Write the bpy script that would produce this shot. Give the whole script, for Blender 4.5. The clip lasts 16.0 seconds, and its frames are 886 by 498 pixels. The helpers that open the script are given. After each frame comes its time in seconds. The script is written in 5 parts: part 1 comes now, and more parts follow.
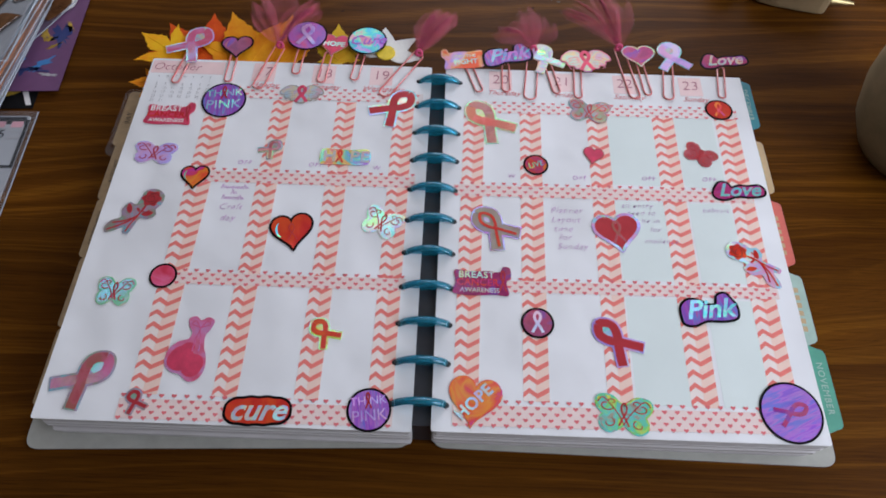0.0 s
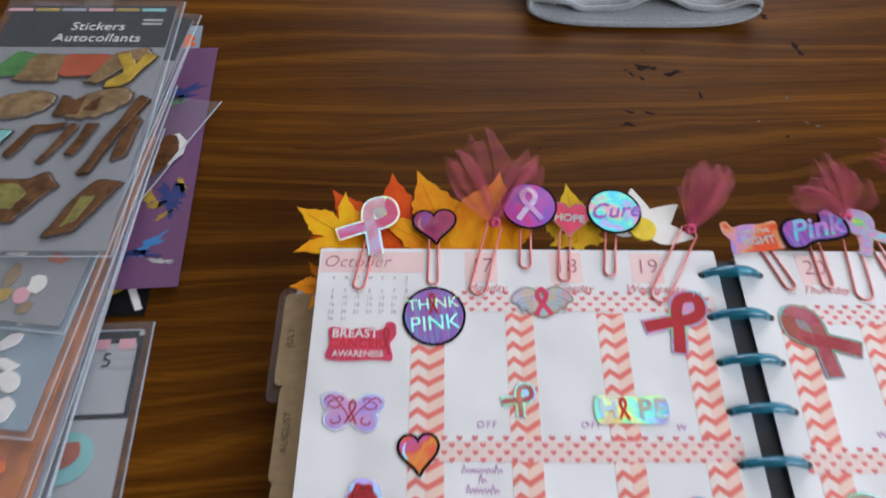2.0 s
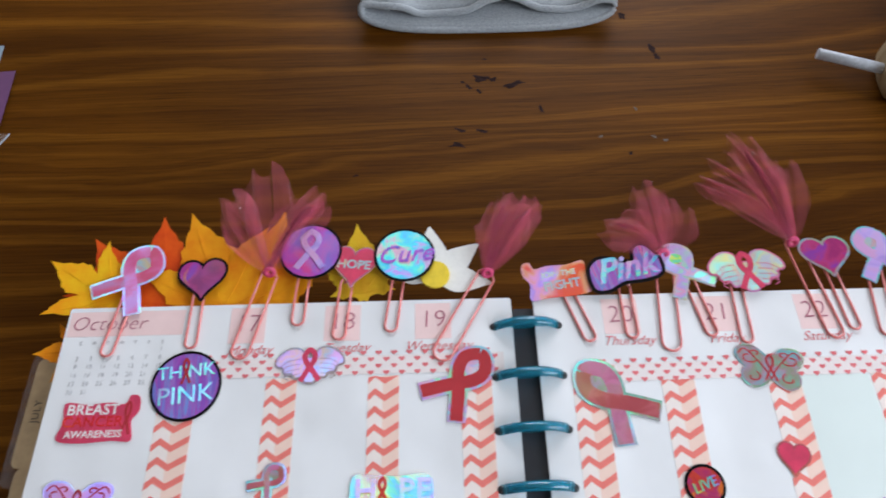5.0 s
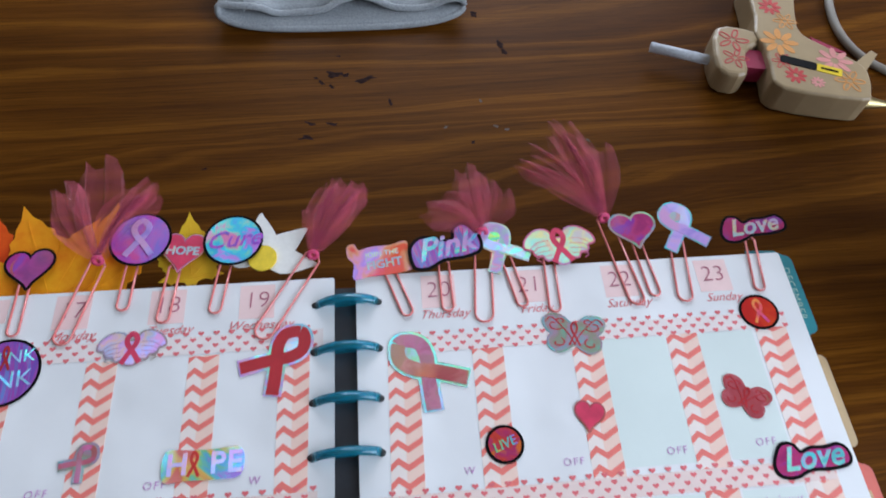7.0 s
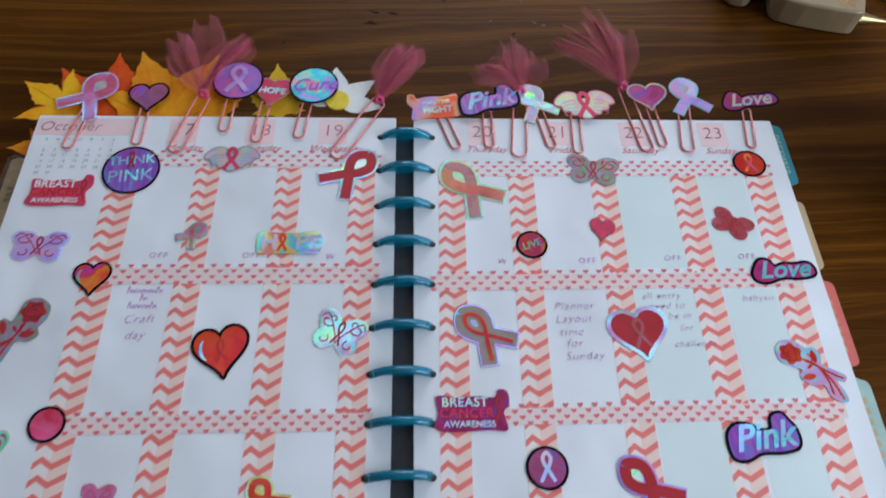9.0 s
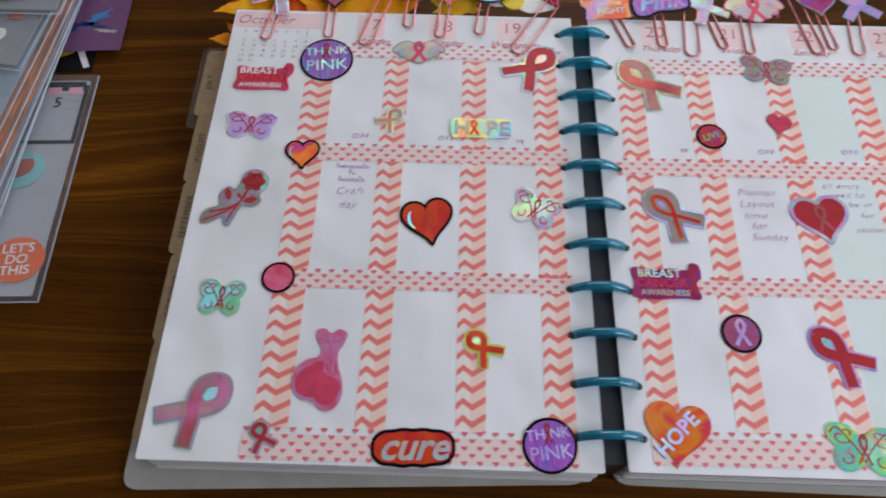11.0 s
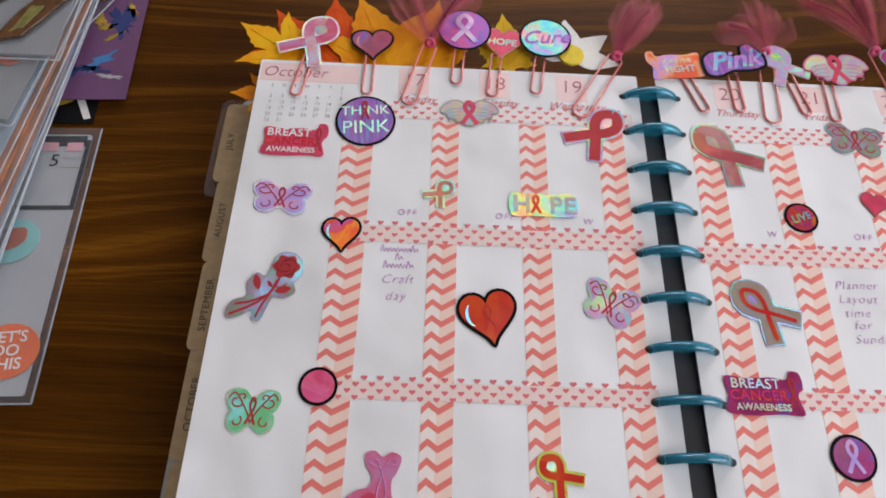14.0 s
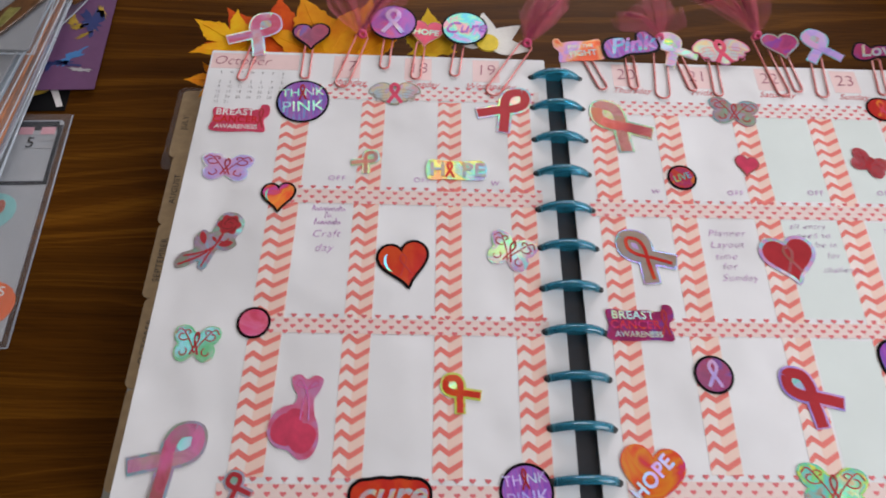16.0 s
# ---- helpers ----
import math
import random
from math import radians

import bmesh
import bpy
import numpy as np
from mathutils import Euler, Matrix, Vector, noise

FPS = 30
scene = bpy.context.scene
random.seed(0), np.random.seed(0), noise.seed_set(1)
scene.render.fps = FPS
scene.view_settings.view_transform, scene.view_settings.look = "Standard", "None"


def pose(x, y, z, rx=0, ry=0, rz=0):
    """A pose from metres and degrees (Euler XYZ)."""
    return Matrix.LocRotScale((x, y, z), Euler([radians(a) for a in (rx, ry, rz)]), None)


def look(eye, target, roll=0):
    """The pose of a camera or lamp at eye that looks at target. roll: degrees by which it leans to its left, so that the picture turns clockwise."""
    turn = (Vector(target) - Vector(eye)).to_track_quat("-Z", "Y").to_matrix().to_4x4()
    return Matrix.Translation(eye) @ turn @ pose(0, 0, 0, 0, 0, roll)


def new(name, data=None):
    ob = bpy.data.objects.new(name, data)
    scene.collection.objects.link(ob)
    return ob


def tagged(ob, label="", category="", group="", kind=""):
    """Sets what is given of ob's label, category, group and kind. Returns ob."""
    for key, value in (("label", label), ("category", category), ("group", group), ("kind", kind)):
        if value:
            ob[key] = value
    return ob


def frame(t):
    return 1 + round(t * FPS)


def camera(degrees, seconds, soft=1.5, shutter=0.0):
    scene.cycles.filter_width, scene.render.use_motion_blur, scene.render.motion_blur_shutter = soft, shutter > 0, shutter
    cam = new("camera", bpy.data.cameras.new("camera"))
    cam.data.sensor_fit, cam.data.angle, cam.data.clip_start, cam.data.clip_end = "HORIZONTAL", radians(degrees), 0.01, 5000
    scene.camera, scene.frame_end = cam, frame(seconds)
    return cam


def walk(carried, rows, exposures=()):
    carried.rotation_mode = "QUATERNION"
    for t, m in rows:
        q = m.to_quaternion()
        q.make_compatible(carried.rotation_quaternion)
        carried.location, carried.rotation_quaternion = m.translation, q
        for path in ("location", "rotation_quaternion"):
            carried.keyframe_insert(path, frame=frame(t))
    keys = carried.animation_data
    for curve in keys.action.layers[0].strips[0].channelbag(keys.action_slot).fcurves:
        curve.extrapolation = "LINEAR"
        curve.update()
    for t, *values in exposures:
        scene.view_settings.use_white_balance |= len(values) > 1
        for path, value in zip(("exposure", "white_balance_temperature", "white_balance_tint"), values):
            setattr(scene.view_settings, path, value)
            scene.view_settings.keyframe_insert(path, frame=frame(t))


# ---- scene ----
cam = camera(66.7, 16.0, 1.75, 0.5)
PATH = [
    (0, (0.012, -0.245, 0.422), (0.001, 0.756, -1.309), 1.5),
    (0.5, (0.008, -0.243, 0.423), (-0.007, 0.76, -1.308), 1.2),
    (1, (-0.032, -0.207, 0.417), (-0.047, 0.806, -1.307), 0.1),
    (1.5, (-0.118, -0.131, 0.393), (-0.134, 0.916, -1.311), -2.4),
    (2, (-0.157, -0.051, 0.358), (-0.149, 0.978, -1.357), 0.8),
    (2.5, (-0.151, -0.012, 0.334), (-0.138, 0.985, -1.4), 1.4),
    (3, (-0.141, 0.0, 0.334), (-0.156, 0.983, -1.408), 0.4),
    (3.5, (-0.128, -0.001, 0.336), (-0.14, 0.993, -1.399), -0.0),
    (4, (-0.097, -0.001, 0.341), (-0.074, 0.981, -1.401), 1.4),
    (4.5, (-0.066, -0.003, 0.345), (-0.053, 0.992, -1.39), 0.1),
    (5, (-0.04, 0.001, 0.343), (-0.026, 0.97, -1.406), -0.7),
    (5.2, (-0.027, 0.001, 0.345), (-0.01, 0.979, -1.399), -1.1),
    (7.3, (0.029, -0.039, 0.349), (0.175, 0.966, -1.374), 4.1),
    (7.5, (0.026, -0.056, 0.349), (0.163, 0.959, -1.368), 4.0),
    (8, (0.024, -0.087, 0.356), (0.153, 0.901, -1.378), 4.7),
    (8.2, (0.021, -0.096, 0.358), (0.144, 0.885, -1.38), 4.9),
    (10.3, (-0.037, -0.186, 0.375), (0.009, 0.791, -1.37), 2.9),
    (10.5, (-0.048, -0.187, 0.373), (-0.002, 0.768, -1.383), 2.9),
    (11, (-0.081, -0.193, 0.361), (-0.093, 0.706, -1.425), 1.0),
    (11.5, (-0.106, -0.182, 0.353), (-0.115, 0.718, -1.434), 0.7),
    (12, (-0.115, -0.154, 0.334), (-0.109, 0.744, -1.453), 1.9),
    (12.5, (-0.119, -0.131, 0.333), (-0.085, 0.726, -1.474), 3.4),
    (13, (-0.119, -0.134, 0.337), (-0.078, 0.796, -1.434), 3.8),
    (13.5, (-0.124, -0.127, 0.331), (-0.083, 0.74, -1.471), 5.3),
    (14, (-0.122, -0.131, 0.338), (-0.08, 0.779, -1.443), 4.7),
    (14.5, (-0.117, -0.137, 0.341), (-0.066, 0.777, -1.437), 4.5),
    (15, (-0.104, -0.144, 0.346), (-0.043, 0.786, -1.424), 4.5),
    (15.5, (-0.093, -0.163, 0.362), (-0.065, 0.768, -1.408), 2.5),
    (16, (-0.08, -0.182, 0.369), (-0.03, 0.767, -1.391), 4.0),
]
EXPOSURES = [(0, 0.01, 6400, 18), (1, 0.09, 6400, 16), (2, 0.36, 6600, 16), (3.5, 0.54, 6600, 13), (5, 0.42, 6400, 13), (7.5, 0.10, 5850, 12), (8.2, -0.07, 5700, 10), (10.5, -0.02, 6450, 16), (11.5, 0.04, 6550, 17), (12.5, 0.16, 6800, 18), (14, 0.20, 7000, 19), (16, 0.15, 7050, 19)]
# Planner axes: x across the spread, y away from the viewer, z up, table top at 0.
walk(cam, [(t, look(eye, target, roll)) for t, eye, target, roll in PATH], EXPOSURES)

# ---- light ----
world = bpy.data.worlds.new("world")
scene.world = world
world.use_nodes = True
wn = world.node_tree.nodes
sky = wn.new("ShaderNodeTexSky")
sky.sky_type = "NISHITA"
sky.sun_disc = False
sky.sun_elevation, sky.sun_rotation = radians(35), radians(150)
wn["Background"].inputs["Strength"].default_value = 0.1
world.node_tree.links.new(sky.outputs[0], wn["Background"].inputs["Color"])


def area_lamp(name, eye, target, w, h, watts, colour):
    data = bpy.data.lights.new(name, "AREA")
    data.shape, data.size, data.size_y, data.energy, data.color = "RECTANGLE", w, h, watts, colour
    ob = new(name, data)
    ob.matrix_world = look(eye, target)
    return ob


area_lamp("window_daylight", (0.30, 1.93, 0.80), (0.05, 0.0, 0.0), 1.4, 1.1, 26, (0.93, 0.97, 1.0))
# Added fill from the right that brightens the right page; its source is unseen.
area_lamp("side_fill_light", (1.05, -0.40, 0.62), (0.0, 0.0, 0.0), 1.0, 0.9, 14, (0.86, 0.94, 1.0))

# ---- materials ----
def material(name):
    m = bpy.data.materials.new(name)
    m.use_nodes = True
    nt = m.node_tree
    return m, nt, nt.nodes["Principled BSDF"]


def coords(nt, scale=(1, 1, 1), kind="Object", turn=(0, 0, 0)):
    tc = nt.nodes.new("ShaderNodeTexCoord")
    mp = nt.nodes.new("ShaderNodeMapping")
    mp.inputs["Scale"].default_value = scale
    mp.inputs["Rotation"].default_value = turn
    nt.links.new(tc.outputs[kind], mp.inputs["Vector"])
    return mp.outputs[0]


def noise_tex(nt, vec, scale, detail=4, rough=0.5, dist=0.0):
    n = nt.nodes.new("ShaderNodeTexNoise")
    n.inputs["Scale"].default_value, n.inputs["Detail"].default_value = scale, detail
    n.inputs["Roughness"].default_value, n.inputs["Distortion"].default_value = rough, dist
    nt.links.new(vec, n.inputs["Vector"])
    return n.outputs["Fac"]


def ramp(nt, fac, stops):
    r = nt.nodes.new("ShaderNodeValToRGB")
    el = r.color_ramp.elements
    while len(el) < len(stops):
        el.new(0.5)
    for e, (p, c) in zip(el, stops):
        e.position, e.color = p, (*c, 1)
    nt.links.new(fac, r.inputs[0])
    return r.outputs[0]


def bump(nt, b, fac, strength, distance=0.001, under=None):
    n = nt.nodes.new("ShaderNodeBump")
    n.inputs["Strength"].default_value, n.inputs["Distance"].default_value = strength, distance
    nt.links.new(fac, n.inputs["Height"])
    if under is not None:
        nt.links.new(under, n.inputs["Normal"])
    nt.links.new(n.outputs[0], b.inputs["Normal"])
    return n.outputs[0]


def plain(name, col, rough=0.5, metal=0.0, vary=0.12, scale=60, relief=0.1, coat=0.0, spec=0.5):
    """A surface of one colour with fine and broad variation."""
    m, nt, b = material(name)
    v = coords(nt)
    f = noise_tex(nt, v, scale, 5, 0.6)
    lo, hi = [c * (1 - vary) for c in col], [min(1, c * (1 + vary)) for c in col]
    nt.links.new(ramp(nt, f, [(0.3, lo), (0.7, hi)]), b.inputs["Base Color"])
    b.inputs["Roughness"].default_value, b.inputs["Metallic"].default_value = rough, metal
    b.inputs["Coat Weight"].default_value, b.inputs["Specular IOR Level"].default_value = coat, spec
    if relief:
        bump(nt, b, noise_tex(nt, v, scale * 6, 3), relief, 0.0003)
    return m


RAINBOW = ((1.0, 0.10, 0.03), (1.0, 0.62, 0.03), (0.12, 0.95, 0.16), (0.03, 0.80, 0.95), (0.16, 0.22, 1.0), (0.80, 0.12, 0.95))


def holo(name, cols, scale=90, streak=(1, 1, 1), metal=0.12, rough=0.36, turn=0.0, flash=0.033, tint=0.0, ground=0.86):
    """Holographic foil: printed colour and painted patches of rainbow sheen, under a grating whose orders mirror the
    windows in six hues, each at a slope of its own.
    """
    m, nt, b = material(name)
    L = nt.links.new

    def math_node(op, x, y=0.0):
        n = nt.nodes.new("ShaderNodeMath")
        n.operation = op
        for i, q in enumerate((x, y)):
            if isinstance(q, (int, float)):
                n.inputs[i].default_value = q
            else:
                L(q, n.inputs[i])
        return n.outputs[0]

    def vec_node(op, x, y):
        n = nt.nodes.new("ShaderNodeVectorMath")
        n.operation = op
        L(x, n.inputs[0])
        if isinstance(y, (int, float)):
            n.inputs["Scale"].default_value = y
        elif isinstance(y, tuple):
            n.inputs[1].default_value = y
        else:
            L(y, n.inputs["Scale" if op == "SCALE" else 1])
        return n.outputs[0]

    oi = nt.nodes.new("ShaderNodeObjectInfo")
    vec = vec_node("ADD", coords(nt, streak, turn=(0, 0, turn)), oi.outputs["Random"])
    f = noise_tex(nt, vec, scale * 1.35, 3, 0.5, 0.9)
    n = len(cols)
    stops = [(0.37 + 0.26 * i / max(1, n - 1), [v * ground for v in c]) for i, c in enumerate(cols)]
    L(ramp(nt, f, stops), b.inputs["Base Color"])
    b.inputs["Metallic"].default_value, b.inputs["Roughness"].default_value = metal, rough
    b.inputs["Specular IOR Level"].default_value = 0.2
    under = bump(nt, b, noise_tex(nt, vec, scale * 4, 3), 0.25, 0.0003)
    # the grating's direction turns from sticker to sticker, and wavers within one
    ang = math_node("ADD", math_node("MULTIPLY", oi.outputs["Random"], 2.7), -0.75)
    cb = nt.nodes.new("ShaderNodeCombineXYZ")
    L(math_node("COSINE", ang), cb.inputs[0])
    L(math_node("SINE", ang), cb.inputs[1])
    wav = nt.nodes.new("ShaderNodeTexNoise")
    wav.inputs["Scale"].default_value, wav.inputs["Detail"].default_value = scale * 1.1, 2
    L(vec, wav.inputs["Vector"])
    waver = vec_node("SCALE", vec_node("SUBTRACT", wav.outputs["Color"], (0.5, 0.5, 0.5)), 0.75)
    base_n = vec_node("ADD", under, waver)
    mean = [sum(c[i] for c in cols) / n for i in range(3)]
    top = max(mean)
    shift = math_node("MULTIPLY", math_node("FRACT", math_node("MULTIPLY", oi.outputs["Random"], 37.0)), 0.30)
    out = b.outputs[0]
    for k, hue in enumerate(RAINBOW):
        g = nt.nodes.new("ShaderNodeBsdfGlossy")
        g.inputs["Color"].default_value = (*[flash * h * (1 - tint + tint * v / top) for h, v in zip(hue, mean)], 1)
        g.inputs["Roughness"].default_value = 0.23
        tilt = vec_node("ADD", base_n, vec_node("SCALE", cb.outputs[0], math_node("ADD", shift, 0.19 * k - 0.20)))
        L(vec_node("NORMALIZE", tilt, (0.0, 0.0, 0.0)), g.inputs["Normal"])
        add = nt.nodes.new("ShaderNodeAddShader")
        L(out, add.inputs[0])
        L(g.outputs[0], add.inputs[1])
        out = add.outputs[0]
    L(out, nt.nodes["Material Output"].inputs["Surface"])
    return m


def sheer(name, col, alpha, rough=0.4, metal=0.0, vary=0.3, scale=400):
    m, nt, b = material(name)
    b.inputs["Base Color"].default_value = (*col, 1)
    b.inputs["Roughness"].default_value = rough
    b.inputs["Metallic"].default_value = metal
    f = noise_tex(nt, coords(nt), scale, 2)
    mr = nt.nodes.new("ShaderNodeMapRange")
    mr.inputs["To Min"].default_value, mr.inputs["To Max"].default_value = alpha * (1 - vary), alpha * (1 + vary)
    nt.links.new(f, mr.inputs["Value"])
    nt.links.new(mr.outputs[0], b.inputs["Alpha"])
    return m


def wood_material():
    m, nt, b = material("stained_wood")

    def node(kind, **sockets):
        n = nt.nodes.new(kind)
        for k, val in sockets.items():
            n.inputs[k].default_value = val
        return n

    def calc(op, x, y, z=None):
        n = nt.nodes.new("ShaderNodeMath")
        n.operation = op
        for i, q in enumerate((x, y, z)):
            if q is None:
                continue
            if isinstance(q, float):
                n.inputs[i].default_value = q
            else:
                nt.links.new(q, n.inputs[i])
        return n.outputs[0]

    def times(x, y, amount):
        n = nt.nodes.new("ShaderNodeMix")
        n.data_type, n.blend_type = "RGBA", "MULTIPLY"
        n.inputs["Factor"].default_value = amount
        nt.links.new(x, n.inputs[6])
        nt.links.new(y, n.inputs[7])
        return n.outputs[2]

    # growth rings: contours of a slow field stretched along the boards
    sep = nt.nodes.new("ShaderNodeSeparateXYZ")
    nt.links.new(coords(nt, turn=(0, 0, radians(-2.5))), sep.inputs[0])
    slow = noise_tex(nt, coords(nt, (1.3, 8.0, 8.0), turn=(0, 0, radians(-2.5))), 1.0, 1.5, 0.4, 0.0)
    jit = noise_tex(nt, coords(nt, (9.0, 60.0, 60.0)), 1.0, 3, 0.5, 0.0)
    field = calc("MULTIPLY_ADD", slow, 4.2, calc("MULTIPLY", sep.outputs["Y"], 30.0))
    field = calc("MULTIPLY_ADD", jit, 0.30, field)
    rings = nt.nodes.new("ShaderNodeTexNoise")
    rings.noise_dimensions = "1D"
    rings.inputs["Scale"].default_value, rings.inputs["Detail"].default_value, rings.inputs["Roughness"].default_value = 2.0, 5.0, 0.70
    nt.links.new(field, rings.inputs["W"])
    col = ramp(nt, rings.outputs["Fac"], [(0.28, (0.080, 0.0280, 0.0030)), (0.44, (0.092, 0.0330, 0.0034)), (0.53, (0.116, 0.0435, 0.0045)), (0.60, (0.155, 0.0615, 0.0065)), (0.72, (0.185, 0.0750, 0.0080))])
    fine = noise_tex(nt, coords(nt, (7.0, 330.0, 60.0), turn=(0, 0, radians(-2.0))), 2.0, 5, 0.7, 0.0)
    col = times(col, ramp(nt, fine, [(0.34, (0.48, 0.45, 0.42)), (0.52, (1.0, 1.0, 1.0)), (0.70, (1.28, 1.24, 1.15))]), 0.55)
    pores = noise_tex(nt, coords(nt, (30.0, 900.0, 60.0)), 1.0, 2, 0.6, 0.0)
    col = times(col, ramp(nt, pores, [(0.34, (0.55, 0.5, 0.45)), (0.44, (1.0, 1.0, 1.0))]), 0.5)
    zone = noise_tex(nt, coords(nt, (1.1, 4.5, 4.5)), 2.2, 3, 0.5, 0.2)
    col = times(col, ramp(nt, zone, [(0.36, (0.62, 0.58, 0.55)), (0.52, (1.0, 1.0, 1.0)), (0.66, (1.4, 1.38, 1.3))]), 0.75)
    depth = nt.nodes.new("ShaderNodeRGB")
    depth.outputs[0].default_value = (0.90, 0.82, 0.69, 1)
    nt.links.new(times(col, depth.outputs[0], 1.0), b.inputs["Base Color"])
    worn = noise_tex(nt, coords(nt), 14, 5, 0.65)
    mr = node("ShaderNodeMapRange")
    mr.inputs["To Min"].default_value, mr.inputs["To Max"].default_value = 0.36, 0.58
    b.inputs["Specular IOR Level"].default_value = 0.05
    nt.links.new(worn, mr.inputs["Value"])
    nt.links.new(mr.outputs[0], b.inputs["Roughness"])
    bump(nt, b, fine, 0.12, 0.0005)
    return m


def paper_material(name, col, wave=0.35):
    m, nt, b = material(name)
    v = coords(nt)
    f = noise_tex(nt, v, 24, 4, 0.6)
    nt.links.new(ramp(nt, f, [(0.3, [c * 0.96 for c in col]), (0.7, col)]), b.inputs["Base Color"])
    b.inputs["Roughness"].default_value = 0.55
    b.inputs["Specular IOR Level"].default_value = 0.3
    first = bump(nt, b, noise_tex(nt, v, 16, 2, 0.4), wave, 0.009)
    bump(nt, b, noise_tex(nt, v, 1500, 2), 0.08, 0.0002, first)
    return m


WOOD = wood_material()
PAPER = paper_material("page_paper", (0.80, 0.81, 0.83), 0.8)
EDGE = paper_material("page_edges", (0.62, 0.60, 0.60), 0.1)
MINT = paper_material("mint_tint", (0.71, 0.79, 0.77), 0.3)
KRAFT = plain("kraft_card", (0.48, 0.34, 0.19), 0.7, scale=180)
COVER = plain("laminated_cover", (0.42, 0.42, 0.38), 0.25, vary=0.1, coat=0.4)
SPINE = plain("dark_spine", (0.030, 0.031, 0.038), 0.4, vary=0.2, scale=80)
HOLE = plain("slot_shade", (0.01, 0.012, 0.014), 0.6)
PEACH = plain("peach_tape", (0.87, 0.63, 0.54), 0.5, vary=0.05)
PALE = plain("pale_tape", (0.86, 0.76, 0.72), 0.5, vary=0.05)
SALMON = plain("salmon_print", (0.82, 0.20, 0.17), 0.5, vary=0.08)
ROSE_INK = plain("rose_print", (0.74, 0.16, 0.18), 0.5, vary=0.1)
DATE_PINK = plain("date_square_pink", (0.86, 0.63, 0.62), 0.5, vary=0.05)
MAROON = plain("maroon_pen", (0.46, 0.15, 0.21), 0.6)
PURPLE_PEN = plain("purple_pen", (0.52, 0.20, 0.54), 0.6, vary=0.2, scale=700)
GREY_PEN = plain("grey_print", (0.42, 0.42, 0.44), 0.6)
BLACK = plain("black_print", (0.006, 0.005, 0.006), 0.5, spec=0.06)
WHITE = plain("white_print", (0.80, 0.78, 0.78), 0.45)
WIRE = plain("pink_wire", (0.72, 0.20, 0.19), 0.3, vary=0.05, relief=0, coat=0.5)
CRIMSON = plain("crimson_foil", (0.50, 0.030, 0.042), 0.3, metal=0.25, coat=0.4)
PINKFOIL = plain("pink_foil", (0.70, 0.055, 0.13), 0.3, metal=0.2, vary=0.2, scale=90, coat=0.4)
REDFOIL = holo("red_foil", [(0.58, 0.025, 0.02), (0.66, 0.04, 0.02), (0.72, 0.08, 0.02)], 35, tint=0.97)
H_SILVER = holo("silver_holo", [(0.20, 0.46, 0.36), (0.30, 0.30, 0.24), (0.42, 0.28, 0.42), (0.18, 0.46, 0.54)], 45, flash=0.06, ground=0.76)
H_CYAN = holo("cyan_pink_holo", [(0.55, 0.20, 0.75), (0.08, 0.42, 0.80), (0.05, 0.60, 0.75), (0.20, 0.66, 0.55), (0.80, 0.22, 0.45)], 50)
H_ORCHID = holo("orchid_holo", [(0.28, 0.10, 0.62), (0.50, 0.08, 0.56), (0.72, 0.06, 0.34)], 48, flash=0.006)
H_PASTEL = holo("pastel_holo", [(0.35, 0.72, 0.50), (0.52, 0.38, 0.85), (0.82, 0.34, 0.62), (0.28, 0.66, 0.85)], 55, flash=0.066, ground=0.76)
H_LILAC = holo("lilac_holo", [(0.40, 0.28, 0.78), (0.58, 0.38, 0.85), (0.70, 0.38, 0.72)], 40)
H_TEAL = holo("teal_holo", [(0.10, 0.55, 0.62), (0.22, 0.70, 0.66), (0.40, 0.45, 0.80), (0.10, 0.70, 0.80)], 60, flash=0.06, ground=0.76)
H_GREEN = holo("green_holo", [(0.12, 0.62, 0.24), (0.25, 0.70, 0.40), (0.62, 0.55, 0.42)], 50)
H_PURPLE = holo("purple_streak_holo", [(0.22, 0.10, 0.55), (0.42, 0.08, 0.50), (0.16, 0.22, 0.68), (0.55, 0.10, 0.42)], 45, (4, 0.5, 1), flash=0.007)
H_VIOLET = holo("violet_streak_holo", [(0.30, 0.08, 0.62), (0.50, 0.14, 0.62), (0.20, 0.14, 0.66)], 60, (5, 0.6, 1), turn=0.5, flash=0.010)
H_MAGENTA = holo("magenta_holo", [(0.36, 0.025, 0.16), (0.50, 0.04, 0.18), (0.28, 0.04, 0.36)], 60, tint=0.6, flash=0.012)
H_EMBER = holo("ember_holo", [(0.45, 0.02, 0.06), (0.62, 0.06, 0.03), (0.40, 0.03, 0.16), (0.70, 0.16, 0.03)], 55, tint=0.85, flash=0.017)
H_PLUM = holo("plum_holo", [(0.30, 0.02, 0.12), (0.42, 0.03, 0.14), (0.24, 0.05, 0.30)], 55, tint=0.6, flash=0.013)
H_SUNSET = holo("sunset_holo", [(0.85, 0.10, 0.03), (0.80, 0.36, 0.16), (0.78, 0.34, 0.50), (0.48, 0.30, 0.78), (0.60, 0.40, 0.80)], 34, flash=0.019)
H_BLUSH = holo("blush_holo", [(0.70, 0.10, 0.20), (0.74, 0.16, 0.32), (0.62, 0.26, 0.52)], 40, flash=0.018)
H_FLAME = holo("flame_holo", [(0.80, 0.03, 0.02), (0.88, 0.10, 0.02), (0.85, 0.28, 0.02), (0.80, 0.05, 0.05), (0.62, 0.05, 0.34)], 30, tint=0.92)
